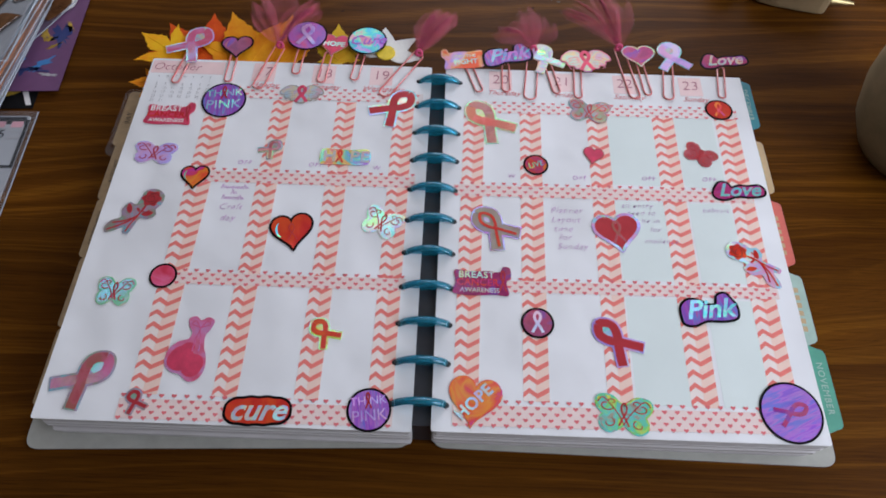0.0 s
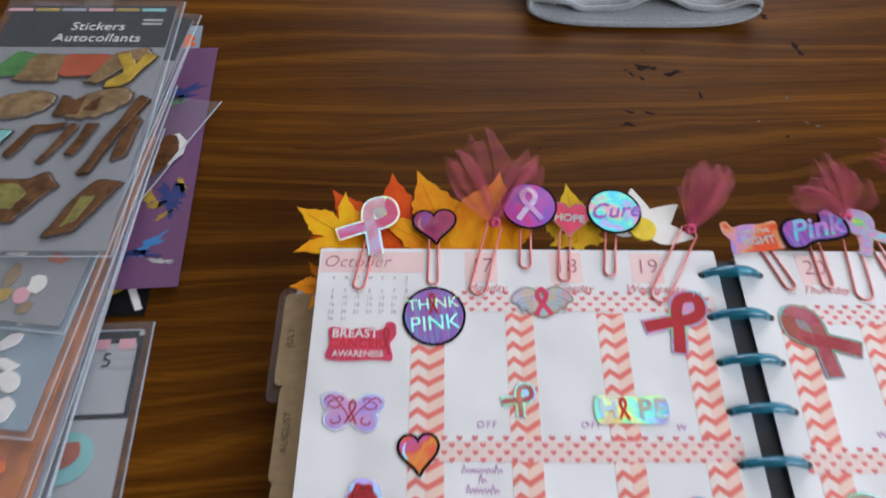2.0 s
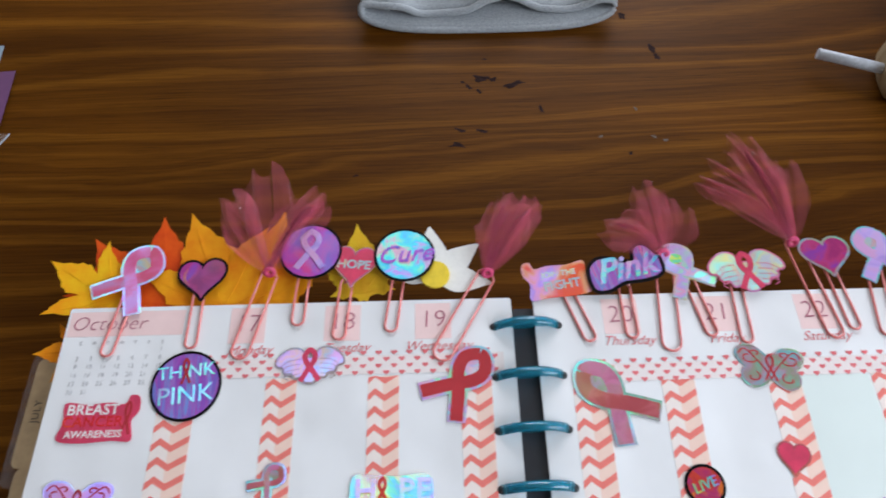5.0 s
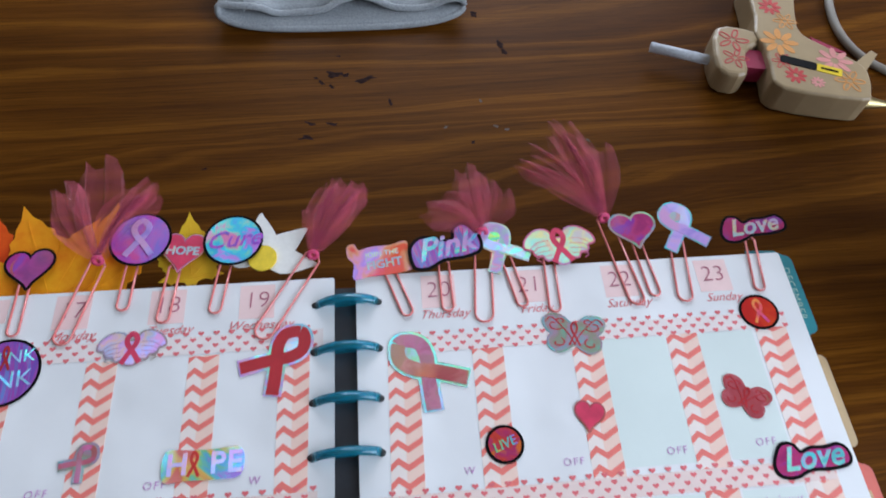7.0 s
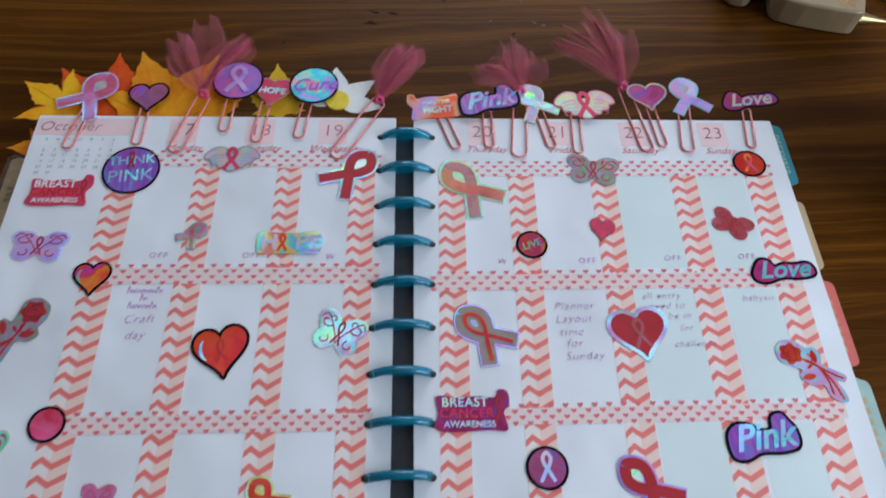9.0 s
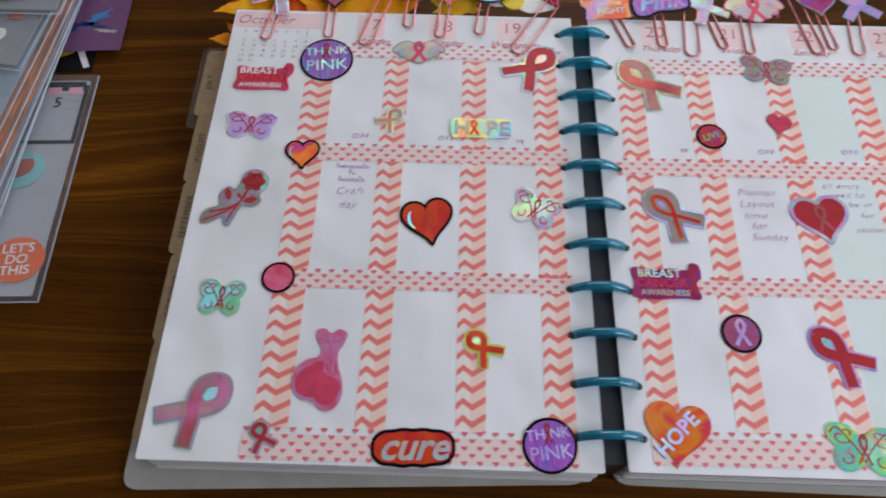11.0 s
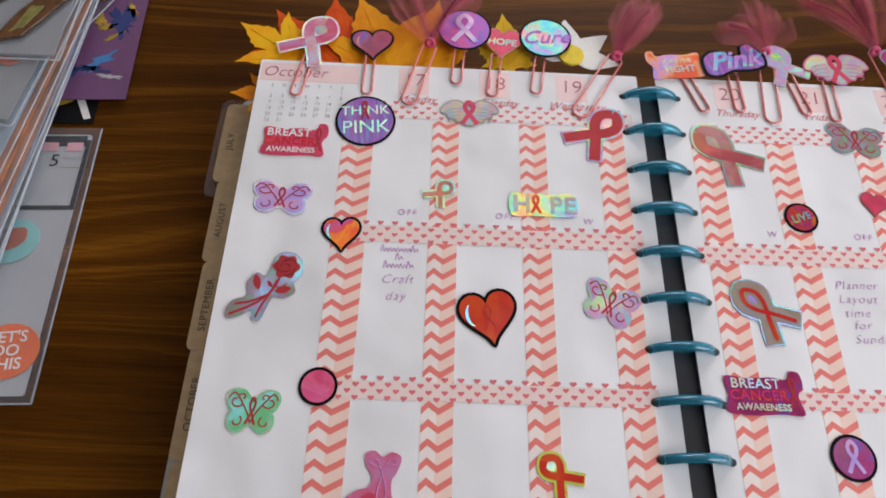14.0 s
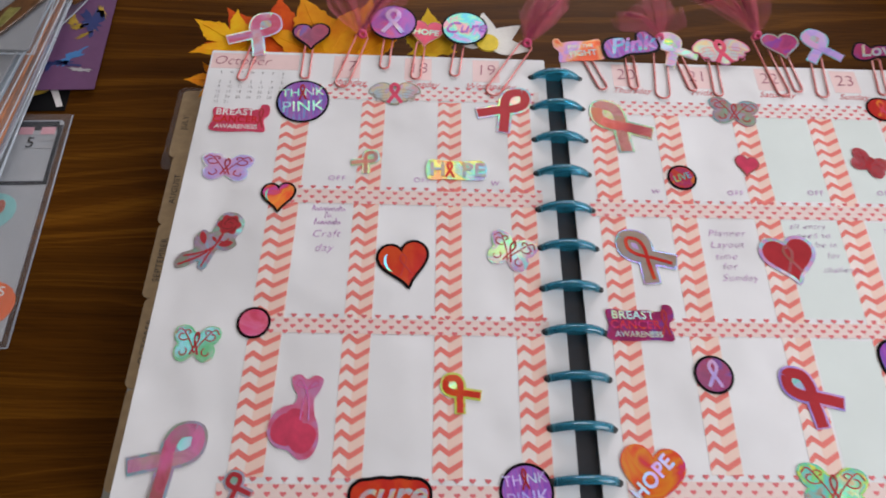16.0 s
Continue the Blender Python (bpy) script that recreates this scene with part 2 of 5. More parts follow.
H_RAINBOW = holo("rainbow_holo", [(0.80, 0.12, 0.05), (0.85, 0.55, 0.06), (0.20, 0.65, 0.25), (0.10, 0.50, 0.75), (0.42, 0.15, 0.70)], 38, flash=0.06, ground=0.76)
H_ACID = holo("acid_holo", [(0.75, 0.80, 0.06), (0.15, 0.75, 0.20), (0.05, 0.65, 0.65), (0.35, 0.35, 0.30)], 70, flash=0.1, ground=0.76)
H_PEARL = holo("pearl_holo", [(0.70, 0.42, 0.48), (0.42, 0.60, 0.72), (0.74, 0.60, 0.36), (0.56, 0.44, 0.72)], 45, flash=0.045, ground=0.76)
H_ROSE = holo("rose_gold_holo", [(0.42, 0.07, 0.09), (0.52, 0.12, 0.15), (0.40, 0.12, 0.10)], 50, tint=0.75)
H_CHERRY = holo("cherry_holo", [(0.70, 0.04, 0.08), (0.78, 0.08, 0.16), (0.80, 0.14, 0.26)], 45, tint=0.95)
H_YELLOW = holo("yellow_holo", [(0.80, 0.60, 0.04), (0.85, 0.75, 0.08), (0.55, 0.75, 0.12), (0.85, 0.40, 0.04)], 60, flash=0.06, ground=0.76)
H_TAUPE = holo("taupe_holo", [(0.36, 0.27, 0.22), (0.42, 0.33, 0.28), (0.34, 0.32, 0.36)], 40, flash=0.012, tint=0.3)
TULLE = sheer("pink_tulle", (1.0, 0.11, 0.24), 0.095, 0.6, 0.0, 0.55, 900)
TULLE.node_tree.nodes["Principled BSDF"].inputs["Sheen Weight"].default_value = 0.5
CLEAR = sheer("clear_plastic", (0.75, 0.82, 0.90), 0.05, 0.12, 0.0, 0.3, 30)


def disc_plastic():
    m, nt, b = material("teal_plastic")
    b.inputs["Base Color"].default_value = (0.015, 0.36, 0.52, 1)
    b.inputs["Roughness"].default_value = 0.12
    b.inputs["Transmission Weight"].default_value = 0.7
    b.inputs["Coat Weight"].default_value = 0.15
    bump(nt, b, noise_tex(nt, coords(nt), 300, 2), 0.05, 0.0003)
    return m


DISC = disc_plastic()
LEAF_MATS = {}
for key, a, c in (("yellow", (0.86, 0.50, 0.01), (0.84, 0.31, 0.005)), ("red", (0.60, 0.045, 0.006), (0.80, 0.12, 0.008)), ("orange", (0.74, 0.20, 0.004), (0.84, 0.36, 0.008)), ("gold", (0.72, 0.50, 0.02), (0.70, 0.38, 0.02))):
    lm, lnt, lb = material(key + "_leaf_cloth")
    lnt.links.new(ramp(lnt, noise_tex(lnt, coords(lnt), 45, 4, 0.6), [(0.35, a), (0.65, c)]), lb.inputs["Base Color"])
    lb.inputs["Roughness"].default_value = 0.7
    lb.inputs["Specular IOR Level"].default_value = 0.15
    bump(lnt, lb, noise_tex(lnt, coords(lnt), 900, 2), 0.3, 0.0004)
    LEAF_MATS[key] = lm

# ---- building helpers ----
PZ = 0.036          # height of the open pages


def part(name, bm, mat, parent, label="", m=None):
    me = bpy.data.meshes.new(name)
    bm.normal_update()
    bm.to_mesh(me)
    bm.free()
    me.materials.append(mat)
    ob = new(name, me)
    ob.parent = parent
    if m is not None:
        ob.matrix_basis = m
    if label:
        ob["label"] = label
    return ob


def thing(name, label, category, m=None, group="", kind=""):
    ob = new(name)
    ob.empty_display_size = 0.01
    if m is not None:
        ob.matrix_basis = m
    return tagged(ob, label, category, group, kind)


def prism(bm, pts, z0, z1, m=None):
    """A flat plate with the outline pts."""
    mm = m or Matrix.Identity(4)
    area = sum(a[0] * b[1] - b[0] * a[1] for a, b in zip(pts, pts[1:] + pts[:1]))
    if area < 0:
        pts = pts[::-1]
    lo = [bm.verts.new(mm @ Vector((x, y, z0))) for x, y in pts]
    hi = [bm.verts.new(mm @ Vector((x, y, z1))) for x, y in pts]
    bm.faces.new(hi)
    bm.faces.new(lo[::-1])
    n = len(pts)
    for i in range(n):
        bm.faces.new((lo[i], lo[(i + 1) % n], hi[(i + 1) % n], hi[i]))
    return bm


def plate(pts, z0, z1):
    return prism(bmesh.new(), pts, z0, z1)


def rect(x0, y0, x1, y1, r=0.0, n=4):
    if r <= 0:
        return [(x0, y0), (x1, y0), (x1, y1), (x0, y1)]
    out = []
    for cx, cy, a0 in ((x1 - r, y0 + r, -90), (x1 - r, y1 - r, 0), (x0 + r, y1 - r, 90), (x0 + r, y0 + r, 180)):
        for i in range(n + 1):
            a = radians(a0 + 90 * i / n)
            out.append((cx + r * math.cos(a), cy + r * math.sin(a)))
    return out


def smooth(pts, steps=6, closed=False):
    """A Catmull-Rom curve through pts."""
    out, n = [], len(pts)
    for i in range(n if closed else n - 1):
        p = [pts[(i + k) % n] if closed else pts[min(max(i + k, 0), n - 1)] for k in (-1, 0, 1, 2)]
        for s in range(steps):
            t = s / steps
            out.append(tuple(0.5 * (2 * p[1][d] + (p[2][d] - p[0][d]) * t + (2 * p[0][d] - 5 * p[1][d] + 4 * p[2][d] - p[3][d]) * t * t + (3 * p[1][d] - p[0][d] - 3 * p[2][d] + p[3][d]) * t ** 3) for d in range(len(p[0]))))
    if not closed:
        out.append(tuple(pts[-1]))
    return out


def strip(bm, pts, width, z0, z1, closed=False, taper=None):
    """A flat band of that width along pts."""
    n, rows = len(pts), []
    for i, (x, y) in enumerate(pts):
        a = pts[(i - 1) % n] if closed or i else pts[0]
        b = pts[(i + 1) % n] if closed or i < n - 1 else pts[-1]
        d = Vector((b[0] - a[0], b[1] - a[1]))
        d = d.normalized() if d.length > 1e-9 else Vector((1, 0))
        w = width / 2 * (taper(i / (n - 1)) if taper else 1)
        nx, ny = -d.y * w, d.x * w
        zt = z1 + 0.00004 * i / n
        rows.append([bm.verts.new(v) for v in ((x + nx, y + ny, zt), (x - nx, y - ny, zt), (x - nx, y - ny, z0), (x + nx, y + ny, z0))])
    m = n if closed else n - 1
    for i in range(m):
        a, b = rows[i], rows[(i + 1) % n]
        for k in range(4):
            bm.faces.new((a[k], a[(k + 1) % 4], b[(k + 1) % 4], b[k]))
    if not closed:
        bm.faces.new(rows[0][::-1])
        bm.faces.new(rows[-1])
    bmesh.ops.recalc_face_normals(bm, faces=bm.faces[:])
    return bm


def tube(bm, pts, r, sides=8, closed=False):
    """A round wire along 3D points."""
    n, rings = len(pts), []
    for i in range(n):
        a = Vector(pts[(i - 1) % n] if closed or i else pts[0])
        b = Vector(pts[(i + 1) % n] if closed or i < n - 1 else pts[-1])
        d = (b - a).normalized()
        up = Vector((0, 0, 1)) if abs(d.z) < 0.9 else Vector((1, 0, 0))
        s = d.cross(up).normalized()
        u = s.cross(d)
        rings.append([bm.verts.new(Vector(pts[i]) + (s * math.cos(k * math.tau / sides) + u * math.sin(k * math.tau / sides)) * r) for k in range(sides)])
    for i in range(n if closed else n - 1):
        a, b = rings[i], rings[(i + 1) % n]
        for k in range(sides):
            f = bm.faces.new((a[k], a[(k + 1) % sides], b[(k + 1) % sides], b[k]))
            f.smooth = True
    if not closed:
        bm.faces.new(rings[0])
        bm.faces.new(rings[-1])
    bmesh.ops.recalc_face_normals(bm, faces=bm.faces[:])
    return bm


def lettering(body, size, shear=0.0, bold=0.0, depth=0.00008, spacing=1.0, line=1.0):
    """A bmesh of words, centred."""
    cu = bpy.data.curves.new("words", "FONT")
    cu.body, cu.size, cu.shear, cu.offset, cu.extrude = body, size, shear, bold, depth
    cu.align_x, cu.align_y, cu.space_character, cu.space_line, cu.resolution_u = "CENTER", "CENTER", spacing, line, 3
    ob = new("words", cu)
    me = bpy.data.meshes.new_from_object(ob.evaluated_get(bpy.context.evaluated_depsgraph_get()))
    bm = bmesh.new()
    bm.from_mesh(me)
    bpy.data.objects.remove(ob)
    bpy.data.meshes.remove(me)
    return bm


def words(body, size, mat, parent, x, y, z, rot=0.0, shear=0.0, bold=0.0, name="lettering", spacing=1.0, line=1.0):
    return part(name, lettering(body, size, shear, bold, spacing=spacing, line=line), mat, parent, m=pose(x, y, z, 0, 0, rot))


# ---- outlines, about one unit across ----
def circle(n=36):
    return [(0.5 * math.cos(i * math.tau / n), 0.5 * math.sin(i * math.tau / n)) for i in range(n)]


def heart(n=40):
    out = []
    for i in range(n):
        t = i * math.tau / n
        out.append((0.5 * math.sin(t) ** 3, (13 * math.cos(t) - 5 * math.cos(2 * t) - 2 * math.cos(3 * t) - math.cos(4 * t)) / 29 + 0.08))
    return out


def ribbon_path():
    return smooth([(-0.38, -0.5), (-0.10, -0.14), (0.15, 0.14), (0.205, 0.38), (0.0, 0.56), (-0.205, 0.38), (-0.15, 0.14), (0.10, -0.14), (0.38, -0.5)], 5)


def butterfly():
    half = [(0.0, 0.22), (0.08, 0.28), (0.22, 0.44), (0.42, 0.44), (0.5, 0.30), (0.44, 0.10), (0.36, 0.0), (0.42, -0.12), (0.40, -0.32), (0.26, -0.42), (0.12, -0.34), (0.03, -0.24)]
    return smooth(half + [(-x, y) for x, y in half[::-1]], 3, True)


def pink_outline():
    return smooth([(-0.50, -0.22), (-0.47, 0.16), (-0.32, 0.36), (-0.14, 0.30), (0.02, 0.14), (0.16, 0.16), (0.22, 0.44), (0.36, 0.50), (0.44, 0.30), (0.50, 0.06), (0.46, -0.30), (0.22, -0.38), (-0.08, -0.34), (-0.30, -0.46), (-0.46, -0.42)], 4, True)


def love_outline():
    return smooth([(-0.50, -0.16), (-0.44, 0.18), (-0.33, 0.48), (-0.20, 0.44), (-0.12, 0.16), (0.04, 0.26), (0.22, 0.22), (0.42, 0.26), (0.50, 0.02), (0.46, -0.28), (0.22, -0.36), (-0.06, -0.32), (-0.28, -0.48), (-0.45, -0.42)], 4, True)


def scalloped():
    """A long rounded outline with a bump for each letter."""
    out = []
    for i in range(64):
        a = i * math.tau / 64
        c, q = math.cos(a), math.sin(a)
        k = 1 / (abs(c) ** 3.2 + abs(q) ** 3.2) ** (1 / 3.2)
        w = 1 - 0.07 * (0.5 + 0.5 * math.cos(8 * math.pi * (0.5 * c * k + 0.5)))
        out.append((0.5 * c * k * (0.97 + 0.03 * w), 0.5 * q * k * w))
    return out


def banner():
    return smooth([(-0.5, -0.20), (-0.46, 0.0), (-0.48, 0.22), (-0.2, 0.20), (0.1, 0.22), (0.30, 0.20), (0.36, 0.30), (0.48, 0.28), (0.5, 0.12), (0.42, 0.0), (0.46, -0.22), (0.2, -0.22), (-0.2, -0.24)], 4, True)


def wings():
    half = [(0.0, 0.12), (0.08, 0.13), (0.14, 0.25), (0.30, 0.27), (0.46, 0.15), (0.5, 0.02), (0.40, -0.02), (0.37, -0.11), (0.27, -0.12), (0.22, -0.20), (0.12, -0.18), (0.06, -0.27)]
    return smooth(half + [(-x, y) for x, y in half[::-1]], 4, True)


def grown(pts, d):
    """The outline moved out by d."""
    n, out = len(pts), []
    area = sum(a[0] * b[1] - b[0] * a[1] for a, b in zip(pts, pts[1:] + pts[:1]))
    sg = 1 if area > 0 else -1
    for i in range(n):
        a, b = Vector(pts[i - 1]), Vector(pts[(i + 1) % n])
        t = (b - a).normalized() if (b - a).length > 1e-9 else Vector((1, 0))
        out.append((pts[i][0] + t.y * d * sg, pts[i][1] - t.x * d * sg))
    return out


def sized(pts, w, h):
    return [(x * w, y * h) for x, y in pts]

# ---- room ----
WALL = plain("wall_paint", (0.40, 0.38, 0.35), 0.8, vary=0.04, scale=6)
FLOORM = plain("floor_boards", (0.16, 0.11, 0.07), 0.5, vary=0.3, scale=5)
CEIL = plain("ceiling_paint", (0.75, 0.75, 0.74), 0.9, vary=0.02, scale=5)


def box(bm, x0, y0, z0, x1, y1, z1):
    return prism(bm, rect(x0, y0, x1, y1), z0, z1)


FL, TOP = -0.75, 1.75
part_floor = part("floor", box(bmesh.new(), -2, -2, FL - 0.1, 1.12, 2, FL), FLOORM, None)
tagged(part_floor, "brown wooden floor under the table", "floor", kind="structure")
cl = part("ceiling", box(bmesh.new(), -2.1, -2.1, TOP, 1.22, 2.1, TOP + 0.1), CEIL, None)
tagged(cl, "white painted ceiling", "ceiling", kind="structure")
bm = bmesh.new()
for x0, x1, z0, z1 in ((-2.1, -0.45, FL, TOP), (1.05, 1.22, FL, TOP), (-0.45, 1.05, FL, 0.22), (-0.45, 1.05, 1.38, TOP)):
    box(bm, x0, 2.0, z0, x1, 2.12, z1)
tagged(part("wall_north", bm, WALL, None), "pale painted wall with a window opening", "wall", kind="structure")
# Unseen wall, opened where the added side light stands.
bm = bmesh.new()
for y0, y1, z0, z1 in ((-2.0, -0.95, FL, TOP), (0.15, 2.0, FL, TOP), (-0.95, 0.15, FL, 0.12), (-0.95, 0.15, 1.12, TOP)):
    box(bm, 1.12, y0, z0, 1.22, y1, z1)
tagged(part("wall_east", bm, WALL, None), "unseen pale wall with an opening for the side fill light", "wall", kind="structure")
tagged(part("wall_south", box(bmesh.new(), -2.1, -2.12, FL, 1.22, -2.0, TOP), WALL, None), "pale painted wall", "wall", kind="structure")
tagged(part("wall_west", box(bmesh.new(), -2.12, -2.0, FL, -2.0, 2.0, TOP), WALL, None), "pale painted wall", "wall", kind="structure")

# ---- table ----
table = thing("table", "dark brown stained wooden table with ink-stained glossy top", "table", pose(0, 0, FL))
top = part("tabletop", plate(rect(-0.95, -0.55, 0.95, 0.85, 0.02), -0.035, 0.0), WOOD, table, m=pose(0, 0, -FL))
bev = top.modifiers.new("edge", "BEVEL")
bev.width, bev.segments = 0.004, 2
for lx, ly in ((-0.87, -0.47), (0.87, -0.47), (-0.87, 0.77), (0.87, 0.77)):
    part("leg", plate(rect(lx - 0.035, ly - 0.035, lx + 0.035, ly + 0.035, 0.006), 0.0, -FL - 0.035), WOOD, table)
INK = plain("ink_stain", (0.026, 0.014, 0.013), 0.7, vary=0.5, scale=300, spec=0.02)
SCUFF = plain("pale_scuff", (0.085, 0.06, 0.04), 0.7, vary=0.5, scale=900)
rnd = random.Random(4)


def spot(x, y, w, h, rot, mat, name):
    pts = []
    for i in range(16):
        a, k = i * math.tau / 16, 0.58 + 0.5 * rnd.random()
        pts.append((w / 2 * math.cos(a) * k, h / 2 * math.sin(a) * k + 0.10 * w * math.sin(2.2 * math.cos(a) + x * 900)))
    part(name, plate(smooth(pts, 2, True), 0.0, 0.00012), mat, table, m=pose(x, y - 0.0055, -FL, 0, 0, rot))


for x, y, w, h, rot in ((0.014, 0.322, 0.016, 0.006, 5), (-0.008, 0.328, 0.012, 0.007, -20), (-0.017, 0.3205, 0.006, 0.003, -30), (-0.010, 0.3165, 0.006, 0.003, -30), (-0.021, 0.325, 0.004, 0.002, -30), (0.0, 0.3265, 0.006, 0.004, 0),
                        (-0.024, 0.284, 0.010, 0.003, 0), (-0.010, 0.283, 0.009, 0.003, 8), (-0.026, 0.2715, 0.012, 0.004, -3), (0.112, 0.352, 0.005, 0.009, 20), (0.114, 0.344, 0.004, 0.007, 20), (0.030, 0.300, 0.0025, 0.008, 10),
                        (0.096, 0.385, 0.006, 0.008, 0), (0.083, 0.2625, 0.003, 0.003, 0), (-0.005, 0.345, 0.004, 0.0015, 0), (-0.09, 0.250, 0.004, 0.0015, 0)):
    spot(x, y, w, h, rot, INK, "ink_stain")
for x, y in ((0.092, 0.298), (0.066, 0.276), (0.107, 0.272), (0.10, 0.275), (0.16, 0.26)):
    spot(x, y, 0.0020, 0.0040, 20 + 4000 * x % 90, SCUFF, "scuff")

# ---- planner ----
def smooth_corners(pts, r):
    """A four-sided outline with rounded corners."""
    out, n = [], len(pts)
    for i in range(n):
        p, a, c = Vector(pts[i]), Vector(pts[i - 1]), Vector(pts[(i + 1) % n])
        u, v = (a - p).normalized() * r, (c - p).normalized() * r
        for k in range(6):
            t = k / 5
            q = (p + u) * (1 - t) ** 2 + p * 2 * t * (1 - t) + (p + v) * t * t
            out.append((q.x, q.y))
    return out



planner = thing("planner", "open disc-bound weekly planner with white decorated pages on the table", "planner")
LX0, LX1, LY0, LY1 = -0.2235, -0.0045, -0.1435, 0.1422
RX0, RX1, RY0, RY1 = 0.0065, 0.2363, -0.1425, 0.1425
cov = part("back_cover", plate(smooth_corners([(-0.2420, -0.1535), (-0.0060, -0.1440), (-0.0080, 0.1440), (-0.2420, 0.1400)], 0.009), 0.0006, 0.0022), COVER, planner, "clear laminated cover with rounded corners")
cov2 = part("front_cover", plate(smooth_corners([(0.0070, -0.1435), (0.2560, -0.1465), (0.2500, 0.1480), (0.0070, 0.1480)], 0.009), 0.0006, 0.0022), COVER, planner, "clear laminated cover with rounded corners")
part("spine_strip", plate(rect(-0.0046, -0.139, 0.0066, 0.137), 0.0023, 0.0335), SPINE, planner, "dark charcoal inner spine")
rnd = random.Random(11)
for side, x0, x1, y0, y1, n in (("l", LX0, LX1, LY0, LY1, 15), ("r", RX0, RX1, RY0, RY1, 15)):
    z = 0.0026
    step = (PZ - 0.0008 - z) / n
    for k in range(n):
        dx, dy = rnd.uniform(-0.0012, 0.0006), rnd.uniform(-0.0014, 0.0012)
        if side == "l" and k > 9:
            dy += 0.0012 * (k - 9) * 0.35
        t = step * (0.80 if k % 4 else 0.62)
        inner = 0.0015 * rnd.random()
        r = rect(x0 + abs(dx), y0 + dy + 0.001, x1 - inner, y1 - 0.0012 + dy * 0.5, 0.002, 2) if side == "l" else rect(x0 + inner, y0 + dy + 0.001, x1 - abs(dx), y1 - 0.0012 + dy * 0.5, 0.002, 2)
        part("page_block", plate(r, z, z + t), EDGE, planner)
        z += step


def page(name, x0, x1, y0, y1):
    """A sheet with a gentle grid of faces."""
    b = bmesh.new()
    prism(b, rect(x0, y0, x1, y1, 0.0012, 2), PZ - 0.0006, PZ)
    return part(name, b, PAPER, planner, "white planner page")


page("left_page", LX0, LX1, LY0, LY1)
page("right_page", RX0, RX1, RY0, RY1)
for x0, x1 in ((0.1270, 0.1612), (0.1782, 0.2072)):
    for y0, y1 in ((0.0355, 0.0985), (-0.0400, 0.0218), (-0.1225, -0.0525)):
        part("tinted_cell", plate(rect(x0, y0, x1, y1), PZ, PZ + 0.00006), MINT, planner, "pale mint tinted day box")

# discs: a rim with a thin web
rim = bmesh.new()
R = 0.0205
ring = [(R * math.cos(i * math.tau / 48), 0, R * math.sin(i * math.tau / 48)) for i in range(48)]
prof = [(-0.0012, -0.0017), (0.0006, -0.0022), (0.0013, 0.0), (0.0006, 0.0022), (-0.0012, 0.0017), (-0.0015, 0.0)]
loops = []
for i in range(48):
    a = i * math.tau / 48
    loops.append([rim.verts.new(((R + p) * math.cos(a), q, (R + p) * math.sin(a))) for p, q in prof])
for i in range(48):
    for k in range(6):
        f = rim.faces.new((loops[i][k], loops[(i + 1) % 48][k], loops[(i + 1) % 48][(k + 1) % 6], loops[i][(k + 1) % 6]))
        f.smooth = True
bmesh.ops.recalc_face_normals(rim, faces=rim.faces[:])
rim_me = bpy.data.meshes.new("disc")
rim.to_mesh(rim_me)
rim.free()
rim_me.materials.append(DISC)
web = bmesh.new()
va = [[web.verts.new((0.0195 * math.cos(i * math.tau / 40), y, 0.0195 * math.sin(i * math.tau / 40))) for i in range(40)] for y in (-0.0006, 0.0006)]
hb = [[web.verts.new((0.0085 * math.cos(i * math.tau / 40), y, 0.0085 * math.sin(i * math.tau / 40))) for i in range(40)] for y in (-0.0006, 0.0006)]
for i in range(40):
    j = (i + 1) % 40
    web.faces.new((va[0][i], va[0][j], hb[0][j], hb[0][i]))
    web.faces.new((va[1][j], va[1][i], hb[1][i], hb[1][j]))
    web.faces.new((hb[0][i], hb[0][j], hb[1][j], hb[1][i]))
web_me = bpy.data.meshes.new("web")
web.to_mesh(web_me)
web.free()
web_me.materials.append(DISC)
# Solid black bead: the darkness inside a punched slot, put into its colour.
hole_me = bpy.data.meshes.new("hole")
hb2 = bmesh.new()
bmesh.ops.create_uvsphere(hb2, u_segments=14, v_segments=8, radius=1.0, matrix=Matrix.Diagonal((0.0021, 0.0019, 0.0012, 1)))
for f in hb2.faces:
    f.smooth = True
hb2.to_mesh(hole_me)
hb2.free()
hole_me.materials.append(HOLE)
for k in range(11):
    y = (5 - k) * 0.0254
    d = new("disc", rim_me)
    d.parent = planner
    d["label"] = "translucent teal plastic binding disc"
    d.matrix_basis = pose(0.0019 - 0.00030 * k, y, 0.0222, 0, 0, 1.0)
    w = new("web", web_me)
    w.parent = d
    for sx in (-1, 1):
        h = new("hole", hole_me)
        h.parent = planner
        h.matrix_basis = pose(0.0019 - 0.00030 * k + sx * 0.0158, y - 0.0002, PZ)
        h["label"] = "dark bead standing for the shaded slot where the disc enters the page"

